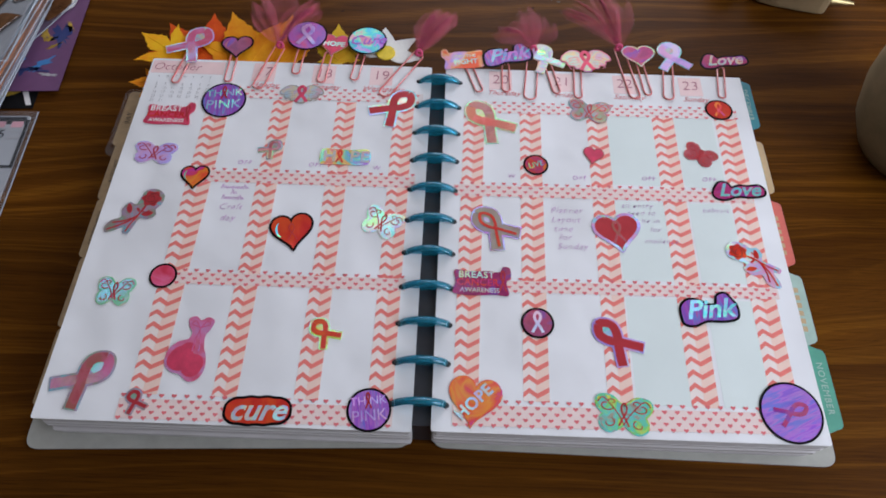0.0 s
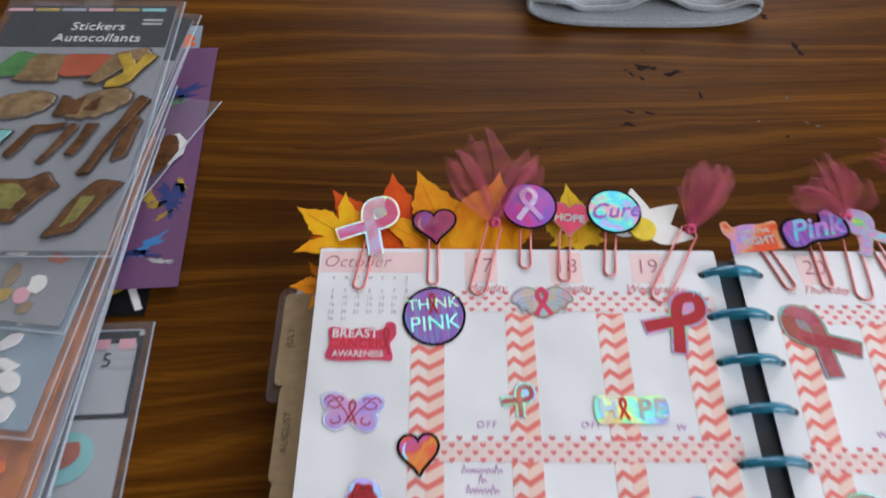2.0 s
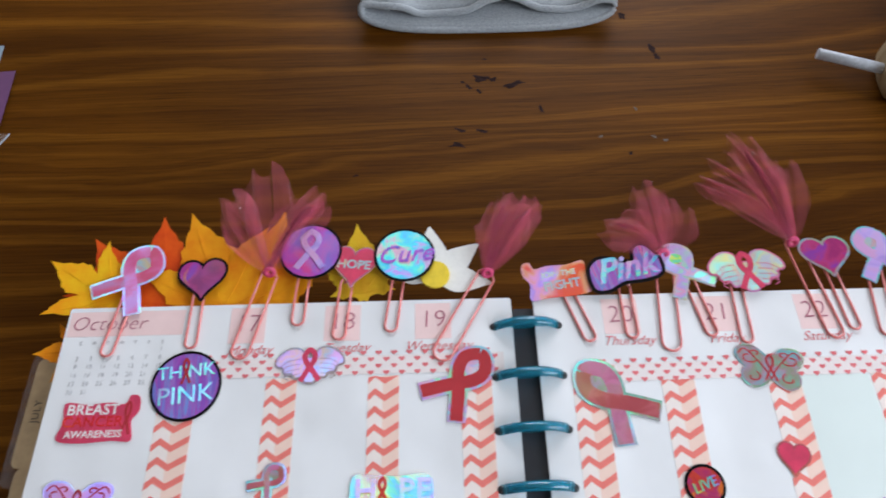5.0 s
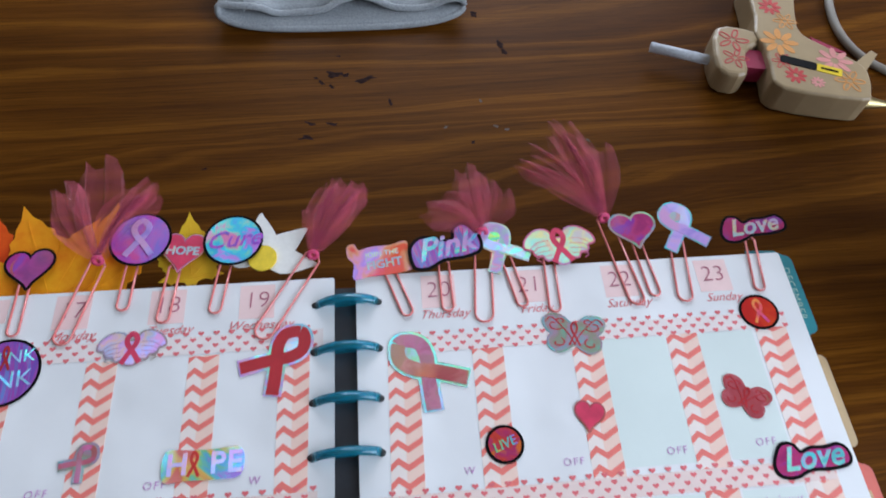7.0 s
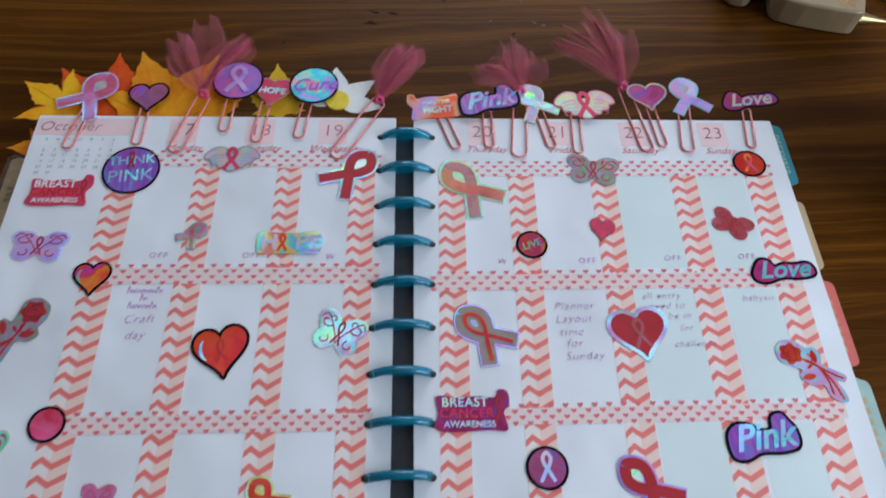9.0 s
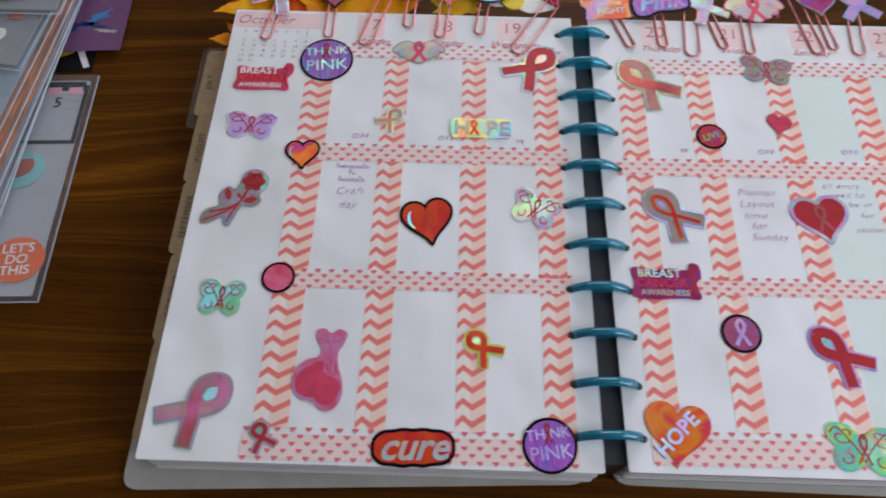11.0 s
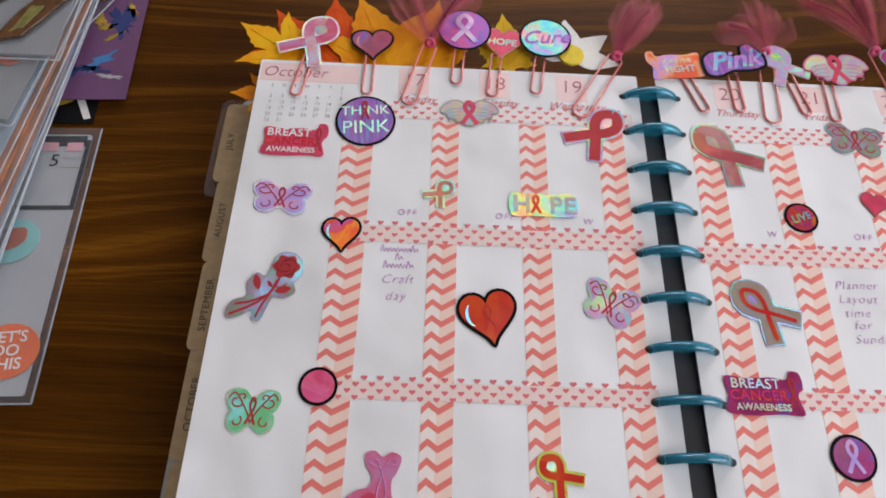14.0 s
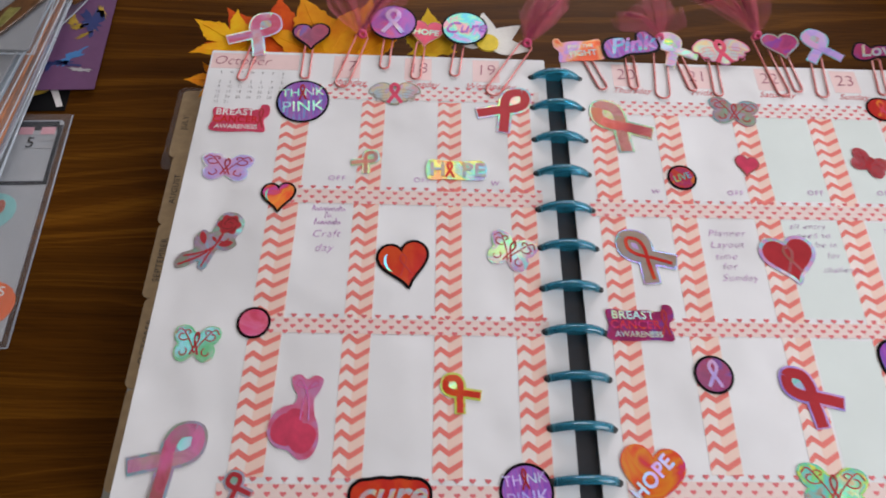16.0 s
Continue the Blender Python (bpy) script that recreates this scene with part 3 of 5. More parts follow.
# divider tabs
GREY_INK = plain("tab_ink", (0.10, 0.08, 0.06), 0.6)
TEAL = plain("teal_card", (0.03, 0.22, 0.26), 0.45)
TAN = plain("tan_card", (0.50, 0.36, 0.20), 0.5)
CORAL = plain("coral_card", (0.62, 0.14, 0.11), 0.45)
SAGE = plain("sage_card", (0.36, 0.50, 0.44), 0.45)
GREEN = plain("green_card", (0.08, 0.33, 0.24), 0.45)
for x1, y0, y1, z, mat, lab, tint, txt in ((0.2465, 0.0970, 0.1440, 0.0290, TEAL, "teal divider tab", SAGE, "DECEMBER"), (0.2460, 0.0385, 0.0860, 0.0270, TAN, "tan divider tab", WHITE, ""), (0.2470, -0.0205, 0.0305, 0.0280, CORAL, "coral divider tab", WHITE, ""),
                                           (0.2475, -0.0770, -0.0285, 0.0290, SAGE, "pale sage divider tab", WHITE, ""), (0.2490, -0.1315, -0.0810, 0.0300, GREEN, "green divider tab", SAGE, "NOVEMBER")):
    tb = part("divider_tab", plate([(0.222, y0 - 0.004), (0.238, y0 - 0.003)] + rect(0.234, y0, x1, y1, 0.004)[0:5] + rect(0.234, y0, x1, y1, 0.004)[5:10] + [(0.238, y1 + 0.003), (0.222, y1 + 0.004)], z, z + 0.0006), mat, planner, lab)
    if txt:
        words(txt, 0.0058, tint, tb, x1 - 0.0055, (y0 + y1) / 2, z + 0.0007, -90, spacing=1.15)
    else:
        for q in range(6):
            part("print_bar", plate(rect(x1 - 0.0075, y0 + 0.008 + q * 0.0055, x1 - 0.0045, y0 + 0.0115 + q * 0.0055), z + 0.0006, z + 0.0007), SAGE if mat is TAN else TAN, tb)
for x0, y0, y1, z, txt in ((-0.2440, 0.0690, 0.1230, 0.0170, "JULY"), (-0.2400, 0.0190, 0.0690, 0.0185, "AUGUST"), (-0.2380, -0.0295, 0.0185, 0.0200, "SEPTEMBER"), (-0.2350, -0.0815, -0.0300, 0.0215, "OCTOBER"), (-0.2330, -0.1330, -0.0822, 0.0225, "")):
    tb = part("divider_tab", plate(rect(x0, y0, -0.205, y1, 0.0035), z, z + 0.0007), KRAFT, planner, "brown kraft divider tab")
    if txt:
        words(txt, 0.0052, GREY_INK, tb, x0 + 0.0058, (y0 + y1) / 2, z + 0.0008, 90, spacing=1.1)
part("clear_divider", plate(rect(-0.2480, 0.060, -0.200, 0.127, 0.005), 0.0158, 0.0163), CLEAR, planner, "clear plastic divider edge")

# ---- washi tape ----
def chevron_tape(x0, x1, y0, y1, tilt=0.0, lift=0.0, phase=0.0):
    t = thing("washi_tape", "salmon zigzag washi tape strip stuck down the planner page", "washi tape", pose((x0 + x1) / 2, y0, PZ + lift, 0, 0, tilt), "zigzag tape strips")
    w, h = (x1 - x0) / 2, y1 - y0
    part("pale_half", plate([(-w, 0), (-w * 0.05, 0), (-w * 0.05, h), (-w, h)], 0.0, 0.00010), PALE, t, "paler half of the strip")
    part("peach_half", plate([(-w * 0.05, 0), (w, 0), (w, h), (-w * 0.05, h)], 0.0, 0.00010), PEACH, t, "peach half of the strip")
    b = bmesh.new()
    pitch, amp, thick = 0.0083, 0.0027, 0.0031
    shape = [(-1.0, -0.55), (-0.55, 0.62), (0.08, -0.62), (1.0, 0.95)]
    k = -1
    while k * pitch + phase < h + pitch:
        base = k * pitch + phase
        for (xa, ya), (xb, yb) in zip(shape, shape[1:]):
            q = []
            for xx, yy, off in ((xa, ya, 0), (xb, yb, 0), (xb, yb, thick), (xa, ya, thick)):
                q.append((xx * w, min(max(base + yy * amp + off, 0.0), h)))
            if max(p[1] for p in q) - min(p[1] for p in q) > 0.0004 and abs(q[3][1] - q[0][1]) + abs(q[2][1] - q[1][1]) > 0.0006:
                b.faces.new([b.verts.new((px, py, 0.00016)) for px, py in q])
        k += 1
    part("zigzag_print", b, SALMON, t)
    return t


def heart_tape(x0, x1, y0, y1, tilt=0.0, lift=0.00017, whiter=False):
    t = thing("washi_tape", "pale pink washi tape strip printed with tiny red hearts", "washi tape", pose(x0, (y0 + y1) / 2, PZ + lift, 0, 0, tilt), "heart tape strips")
    w, h = x1 - x0, (y1 - y0) / 2
    edge, n = [], int(w / 0.0012)
    for i in range(n + 1):
        edge.append((w * i / n, -h * 0.86 + 0.00025 * (i % 2)))
    for i in range(n, -1, -1):
        edge.append((w * i / n, h * 0.58 - 0.00025 * (i % 2)))
    part("strip", plate(edge, 0.0, 0.00005), TAPE_FILM_PALE if whiter else TAPE_FILM, t)
    b = bmesh.new()
    rows = max(4, round(2 * h / 0.0034))
    hp = heart(14)
    for r in range(rows):
        yy = -h + (r + 0.5) * 2 * h / rows
        xx = 0.0018 + (0.0037 if r % 2 else 0.0)
        while xx < w - 0.0014:
            c = b.verts.new((xx, yy, 0.00009))
            vs = [b.verts.new((xx + px * 0.0032, yy + py * 0.0025, 0.00008)) for px, py in hp]
            for i in range(14):
                b.faces.new((c, vs[(i + 1) % 14], vs[i]))
            xx += 0.0074
    bmesh.ops.recalc_face_normals(b, faces=b.faces[:])
    part("heart_print", b, ROSE_INK, t)
    return t


TAPE_FILM = sheer("heart_tape_film", (0.95, 0.77, 0.73), 0.80, 0.5, 0.0, 0.08, 120)
TAPE_FILM_PALE = sheer("pale_heart_tape_film", (0.95, 0.86, 0.85), 0.80, 0.5, 0.0, 0.08, 120)
for i, (x0, x1) in enumerate(((-0.1715, -0.1545), (-0.1225, -0.1080), (-0.0745, -0.0600), (-0.0312, -0.0165))):
    chevron_tape(x0, x1, -0.1270, 0.1035, 0.0, 0.0, 0.002 * i)
for i, (x0, x1) in enumerate(((0.0186, 0.0337), (0.0602, 0.0757), (0.1100, 0.1252), (0.1590, 0.1752), (0.2062, 0.2225))):
    chevron_tape(x0, x1, -0.1230, 0.0995, -0.75, 0.0, 0.0035 * i)
for x0, x1, y0, y1, wh in ((-0.1715, -0.0100, 0.1030, 0.1162, True), (-0.1600, -0.0120, 0.0248, 0.0385, False), (-0.1620, -0.0135, -0.0552, -0.0430, False), (-0.1755, -0.0160, -0.1430, -0.1262, False)):
    heart_tape(x0, x1, y0, y1, 0.2, whiter=wh)
for x0, x1, y0, y1, wh in ((0.0240, 0.2270, 0.0965, 0.1090, True), (0.0155, 0.2240, 0.0205, 0.0338, False), (0.0180, 0.2260, -0.0532, -0.0415, False), (0.0185, 0.2290, -0.1402, -0.1225, False)):
    heart_tape(x0, x1, y0, y1, 0.55, whiter=wh)

# ---- printing and handwriting on the pages ----
part("month_strip", plate(rect(-0.2225, 0.1270, -0.1660, 0.1400), PZ, PZ + 0.00008), DATE_PINK, planner, "pink month strip")
words("October", 0.0105, MAROON, planner, -0.2030, 0.1335, PZ + 0.0002, 0, 0.25, -0.0002, name="month_name")
for x, num, day in ((-0.1345, "17", "Monday"), (-0.0880, "18", "Tuesday"), (-0.0435, "19", "Wednesday"), (0.0490, "20", "Thursday"), (0.0965, "21", "Friday"), (0.1450, "22", "Saturday"), (0.1960, "23", "Sunday")):
    part("date_square", plate(rect(x - 0.0088, 0.1215, x + 0.0088, 0.1402), PZ, PZ + 0.00008), DATE_PINK, planner, "pink date square")
    words(num, 0.0130, MAROON, planner, x, 0.1315, PZ + 0.0002, 0, 0.05, -0.00022, name="date_number")
    words(day, 0.0068, ROSE_INK, planner, x + 0.002, 0.1178, PZ + 0.0002, 0, 0.45, -0.00008, name="day_name")
for c in range(7):
    words("SMTWTFS"[c], 0.0026, GREY_PEN, planner, -0.2145 + c * 0.0066, 0.1235, PZ + 0.0001, name="calendar_letter")
    col = [str(d) if 1 <= d <= 31 else "" for d in [1 + c - 6 + 7 * r for r in range(6)]]
    words("\n".join(s or " " for s in col), 0.0032, GREY_PEN, planner, -0.2145 + c * 0.0066, 0.1095, PZ + 0.0001, name="calendar_column", line=1.3, bold=-0.00006)
for x, y, s in ((-0.1340, 0.0435, "OFF"), (-0.0835, 0.0435, "OFF"), (-0.0400, 0.0425, "W"), (0.0560, 0.0395, "W"), (0.1040, 0.0400, "OFF"), (0.1530, 0.0415, "OFF"), (0.1960, 0.0425, "OFF")):
    words(s, 0.0050, PURPLE_PEN, planner, x, y, PZ + 0.0002, 0, 0.1, -0.00010, name="handwriting", spacing=1.25)
for x, y, s, size in ((-0.1370, 0.0055, "Craft", 0.0068), (-0.1375, -0.0035, "day", 0.0068),
                      (0.0930, 0.0120, "Planner", 0.0065), (0.0920, 0.0045, "Layout", 0.0065), (0.0900, -0.0030, "time", 0.0065), (0.0910, -0.0095, "for", 0.0065), (0.0955, -0.0165, "Sunday", 0.0065),
                      (0.1420, 0.0180, "all entry", 0.0058), (0.1440, 0.0120, "need to", 0.0058), (0.1500, 0.0060, "be in", 0.0058), (0.1525, -0.0010, "for", 0.0058), (0.1555, -0.0100, "challenge", 0.0055), (0.1960, 0.0165, "babysit", 0.0058)):
    words(s, size, PURPLE_PEN, planner, x, y, PZ + 0.0002, 1.5, 0.3, -0.00018, name="handwriting", spacing=1.12)
rnd = random.Random(8)
for y, n in ((0.0215, 5), (0.0170, 1), (0.0125, 4)):
    b = bmesh.new()
    for q in range(n):
        x = (q - n / 2) * 0.0038
        tall = 0.0042 if q in (0, n - 1) else 0.0026
        strip(b, smooth([(x, 0), (x + 0.0009, tall), (x + 0.0018, 0.0002), (x + 0.0028, 0.0022), (x + 0.0036, 0.0004)], 3), 0.00028, 0.0, 0.00012)
    part("handwriting", b, PURPLE_PEN, planner, m=pose(-0.1365, y - 0.001, PZ + 0.0001))

# ---- stickers ----
DARKRED = plain("dark_red_line", (0.16, 0.012, 0.012), 0.4)
T1, T2, T3 = 0.00022, 0.00034, 0.00044     # border, face, detail heights


def sticker(label, x, y, rot=0.0, z=PZ + 0.00030, name="sticker", group="stickers on the planner pages", parent=None):
    if parent is not None:
        return thing("paper_clip", label, "paper clip", pose(x, y, z, 0, 0, rot), "paper clips along the page tops")
    return thing(name, label, "sticker", pose(x, y, z, 0, 0, rot), group)


def layered(s, outline, border, border_mat, face_mat):
    part("border", strip(bmesh.new(), outline, 2 * border, 0.0, T1, True), border_mat, s)
    return part("face", plate(outline, T1, T2), face_mat, s)


def ribbon_into(s, size, width, border, border_mat, band_mat, fill=None, sx=1.0, z=0.0, fold=True):
    """An awareness ribbon: border band, filled loop, crossing band in two pieces."""
    pts = [(px * size * sx, py * size) for px, py in ribbon_path()]
    n = len(pts)
    if border > 0:
        ends = [(pts[0][0] * 1.04, pts[0][1] * 1.04)] + pts + [(pts[-1][0] * 1.04, pts[-1][1] * 1.04)]
        part("border", strip(bmesh.new(), ends, width + 2 * border, z, z + T1), border_mat, s)
    if fill is not None:
        a, c = int(n * 0.27), int(n * 0.73)
        part("loop_fill", plate(pts[a:c + 1], z + T1 * 0.6, z + T1 + 0.00006), fill, s)
    h = int(n * 0.56)
    part("band", strip(bmesh.new(), pts[:h], width, z + T1 * 0.5, z + T2), band_mat, s)
    part("band", strip(bmesh.new(), pts[h - 1:], width, z + T1, z + T2 + 0.00005), band_mat, s)


def word_sticker(label, text, x, y, w, h, rot, border_mat, face_mat, text_mat, size, shear=0.35, border=0.0016, parent=None, z=PZ + 0.00030):
    s = sticker(label, x, y, rot, z, parent=parent)
    outline = {"Pink": pink_outline, "Love": love_outline}.get(text, scalloped)()
    layered(s, sized(outline, w - 2 * border, h - 2 * border), border, border_mat, face_mat)
    words(text, size, text_mat, s, 0, 0, T2 + 0.0001, 0, shear, size * 0.022)
    return s


def circle_sticker(label, x, y, d, rot, border_mat, face_mat, dy=1.0, parent=None, z=PZ + 0.00030, border=0.0014):
    s = sticker(label, x, y, rot, z, parent=parent)
    layered(s, sized(circle(), d - 2 * border, d * dy - 2 * border), border, border_mat, face_mat)
    return s


def heart_sticker(label, x, y, w, h, rot, border_mat, face_mat, shine=None, border=0.0014, parent=None, z=PZ + 0.00030):
    s = sticker(label, x, y, rot, z, parent=parent)
    layered(s, sized(heart(), w - 2 * border, h - 2 * border), border, border_mat, face_mat)
    if shine:
        arc = [(-0.22 * w + 0.12 * w * math.cos(a), 0.10 * h + 0.20 * h * math.sin(a)) for a in [radians(120 + 20 * i) for i in range(8)]]
        part("highlight", strip(bmesh.new(), arc, w * 0.05, T2, T3, taper=lambda u: 0.25 + 0.75 * math.sin(math.pi * u)), shine, s)
    return s


def swirls(s, w, h, mat, width):
    b = bmesh.new()
    for sx in (-1, 1):
        for cx, cy, r, a0 in ((0.30, 0.20, 0.14, 200), (0.26, -0.20, 0.12, 120), (0.20, 0.28, 0.08, 0)):
            arc = [((sx * (cx + r * (1 - i / 14) * math.cos(radians(a0 + 26 * i)))) * w, (cy + r * (1 - i / 14) * math.sin(radians(a0 + 26 * i))) * h) for i in range(11)]
            strip(b, arc, width, T2, T3)
        strip(b, smooth([(0.0, -0.22 * h), (sx * 0.10 * w, 0.02 * h), (sx * 0.34 * w, 0.36 * h), (sx * 0.45 * w, 0.25 * h)], 4), width, T2, T3)
    strip(b, [(x * w * 0.22, y * h * 0.5) for x, y in ribbon_path()], width * 1.6, T2, T3)
    part("swirl_line", b, mat, s)


def butterfly_sticker(label, x, y, w, h, rot, face, line=CRIMSON, border=0.001):
    s = sticker(label, x, y, rot)
    layered(s, sized(butterfly(), w - 2 * border, h - 2 * border), border, face, face)
    swirls(s, w, h, line, 0.0006)
    return s


def rose_sticker(label, x, y, w, h, rot, back, bloom):
    s = sticker(label, x, y, rot)
    out = smooth([(0.05, 0.40), (0.16, 0.50), (0.34, 0.50), (0.49, 0.38), (0.49, 0.20), (0.40, 0.06), (0.44, -0.06), (0.30, -0.16), (0.14, -0.16), (0.08, -0.30), (0.0, -0.50), (-0.12, -0.48), (-0.12, -0.36), (-0.30, -0.46), (-0.46, -0.50), (-0.50, -0.38), (-0.42, -0.24), (-0.24, -0.16), (-0.28, 0.02), (-0.16, 0.18), (-0.02, 0.14)], 3, True)
    part("backing", plate(sized(out, w, h), 0.0, T1), back, s)
    scallop = [((0.25 + (0.185 + 0.022 * math.cos(6 * a)) * math.cos(a)) * w, (0.29 + (0.165 + 0.02 * math.cos(6 * a)) * math.sin(a)) * h) for a in [i * math.tau / 42 for i in range(42)]]
    part("bloom", plate(scallop, T1, T2), bloom, s)
    b = bmesh.new()
    for r, a0, n in ((0.150, 20, 7), (0.150, 150, 6), (0.150, 270, 6), (0.100, 80, 8), (0.100, 230, 7), (0.055, 0, 9)):
        strip(b, [((0.25 + r * math.cos(radians(a0 + 16 * i)) * (1 - i * 0.035)) * w, (0.29 + 0.9 * r * math.sin(radians(a0 + 16 * i)) * (1 - i * 0.035)) * h) for i in range(n)], 0.00045, T2, T3)
    part("petal_line", b, DARKRED, s)
    for pts, wd in ((((0.18, 0.12), (0.10, -0.08), (-0.12, -0.28), (-0.44, -0.44)), 0.0011), (((0.16, 0.10), (0.08, -0.12), (0.0, -0.28), (-0.06, -0.46)), 0.0010), (((0.04, -0.14), (-0.16, -0.24), (-0.38, -0.29)), 0.0010), (((0.12, 0.0), (0.22, -0.02), (0.30, 0.04)), 0.0007)):
        part("stem", strip(bmesh.new(), smooth([(px * w, py * h) for px, py in pts], 4), wd, T1, T2), bloom, s)
    for lx, ly, a, big in ((-0.13, 0.04, 110, 1.0), (0.26, -0.05, 15, 1.0), (0.06, 0.02, -50, 0.5)):
        ca, sa = math.cos(radians(a)), math.sin(radians(a))
        leaf = []
        for i in range(14):
            t = i * math.tau / 14
            u, v = 0.125 * w * big * math.cos(t), 0.055 * w * big * math.sin(t) * abs(math.sin(t)) ** 0.6
            leaf.append((lx * w + u * ca - v * sa, ly * h + u * sa + v * ca))
        part("leaf", plate(leaf, T1, T2), bloom, s)
    return s


def ribbon_sticker(label, x, y, size, rot, width, border, border_mat, band, fill, sx=1.0):
    s = sticker(label, x, y, rot)
    ribbon_into(s, size, width, border, border_mat, band, fill, sx)
    return s


def banner_sticker(label, x, y, w, h, rot, face, text1, text2):
    s = sticker(label, x, y, rot)
    part("face", plate(sized([(px, py * 2.0) for px, py in banner()], w, h), 0.0, T2), face, s)
    words("BREAST", h * 0.34, text1, s, -0.10 * w, 0.27 * h, T2 + 0.0001, bold=0.0001, spacing=1.05)
    words("CANCER", h * 0.34, text2, s, -0.08 * w, -0.01 * h, T2 + 0.0001, bold=0.0001, spacing=1.05)
    words("AWARENESS", h * 0.23, text1, s, -0.04 * w, -0.29 * h, T2 + 0.0001, bold=0.00005)
    b = bmesh.new()
    strip(b, [(0.36 * w + px * 0.15 * w, 0.05 * h + py * 0.7 * h) for px, py in ribbon_path()], 0.0011, T2, T3)
    part("ribbon_mark", b, CRIMSON, s)
    return s


def wings_into(s, w, h, face, border_mat, band):
    layered(s, sized([(px, py * 2) for px, py in wings()], w - 0.002, h - 0.002), 0.001, border_mat, face)
    b = bmesh.new()
    for sx in (-1, 1):
        for k in range(4):
            strip(b, smooth([(sx * 0.14 * w, (0.18 - 0.14 * k) * h), (sx * (0.30 + 0.02 * k) * w, (0.14 - 0.15 * k) * h), (sx * (0.44 - 0.05 * k) * w, (-0.06 - 0.12 * k) * h)], 3), 0.00035, T2, T2 + 0.00005)
    part("feather_line", b, border_mat, s)
    pts = [(px * 0.34 * w, py * h * 0.86 - 0.03 * h) for px, py in ribbon_path()]
    part("band", strip(bmesh.new(), pts, w * 0.075, T2, T3), band, s)


def think_pink(s, d, mat, mark):
    words("THINK", d * 0.27, mat, s, 0.0, 0.20 * d, T2 + 0.0001)
    words("PINK", d * 0.36, mat, s, 0.0, -0.14 * d, T2 + 0.0001)
    part("ribbon_mark", strip(bmesh.new(), [(px * 0.16 * d, py * 0.34 * d + 0.20 * d) for px, py in ribbon_path()], d * 0.035, T3 + 0.0001, T3 + 0.0002), mark, s)


# left page
s = circle_sticker("round black-rimmed holographic sticker reading THINK PINK", -0.1600, 0.1010, 0.0335, 6, BLACK, H_PURPLE, 1.02)
think_pink(s, 0.0335, H_TEAL, CRIMSON)
banner_sticker("crimson banner sticker reading BREAST CANCER AWARENESS", -0.1972, 0.0850, 0.0352, 0.0200, 0, PINKFOIL, WHITE, REDFOIL)
butterfly_sticker("lilac holographic butterfly sticker with swirled ribbon lines", -0.1995, 0.0490, 0.0312, 0.0215, -3, H_LILAC)
heart_sticker("small black-rimmed red and gold heart sticker", -0.1665, 0.0290, 0.0208, 0.0208, 4, BLACK, H_FLAME, H_ACID)
rose_sticker("red rose sticker with grey-green holographic edge", -0.2003, -0.0005, 0.0335, 0.0365, -2, H_SILVER, CRIMSON)
circle_sticker("round black-rimmed plain pink sticker", -0.1696, -0.0492, 0.0178, 0, BLACK, H_CHERRY)
butterfly_sticker("green and lilac holographic butterfly sticker", -0.1975, -0.0618, 0.0245, 0.0225, -2, H_GREEN)
ribbon_sticker("large dusty pink ribbon sticker with green holographic edge", -0.2000, -0.1190, 0.0304, -42, 0.0061, 0.0014, H_SILVER, H_ROSE, H_GREEN, 0.92)
ribbon_sticker("small dark red ribbon sticker with olive edge", -0.1660, -0.1318, 0.0114, 25, 0.0021, 0.0011, H_TAUPE, CRIMSON, H_SILVER, 1.2)
word_sticker("black-rimmed red sticker with script word cure", "cure", -0.0942, -0.1345, 0.0400, 0.0185, 2, BLACK, REDFOIL, H_PEARL, 0.0180, 0.35)
s = circle_sticker("round black-rimmed purple holographic sticker reading THINK PINK", -0.0298, -0.1316, 0.0262, 8, BLACK, H_VIOLET)
think_pink(s, 0.0262, H_LILAC, CRIMSON)
s = sticker("pink boxing gloves sticker hanging from tied laces", -0.1423, -0.0977, 0)
gl = smooth([(-0.14, 0.46), (0.02, 0.50), (0.16, 0.44), (0.32, 0.49), (0.48, 0.44), (0.42, 0.30), (0.33, 0.20), (0.36, 0.02), (0.44, -0.10), (0.48, -0.30), (0.36, -0.46), (0.14, -0.50), (-0.08, -0.40), (-0.32, -0.36), (-0.50, -0.22), (-0.46, -0.02), (-0.26, 0.10), (-0.06, 0.14), (0.0, 0.24), (-0.10, 0.34)], 4, True)
part("backing", plate(sized(gl, 0.0255, 0.0420), 0.0, T1), H_BLUSH, s)
for gx, gy, gr, sq in ((-0.14, -0.16, 0.30, 1.0), (0.18, -0.26, 0.25, 1.1), (-0.02, 0.00, 0.17, 0.8)):
    part("glove", plate([(gx * 0.0255 + gr * 0.0255 * math.cos(a) * (1.0 + 0.10 * math.sin(2 * a)), gy * 0.0420 + gr * sq * 0.0265 * math.sin(a)) for a in [i * math.tau / 20 for i in range(20)]], T1, T2 + 0.00004 * gx), PINKFOIL, s)
b = bmesh.new()
for sx in (-1, 1):
    strip(b, smooth([(0.0045, 0.0130), (0.0045 + sx * 0.0035, 0.0180), (0.0045 + sx * 0.0055, 0.0155), (0.0045, 0.0130), (0.0045 + sx * 0.0016, 0.006), (0.0045 + sx * 0.0020, -0.002)], 3), 0.0006, T2, T3)
part("laces", b, H_BLUSH, s)
ribbon_sticker("small red ribbon sticker with yellow holographic edge", -0.0615, -0.0845, 0.0163, 42, 0.0032, 0.0012, H_YELLOW, REDFOIL, H_YELLOW, 1.1)
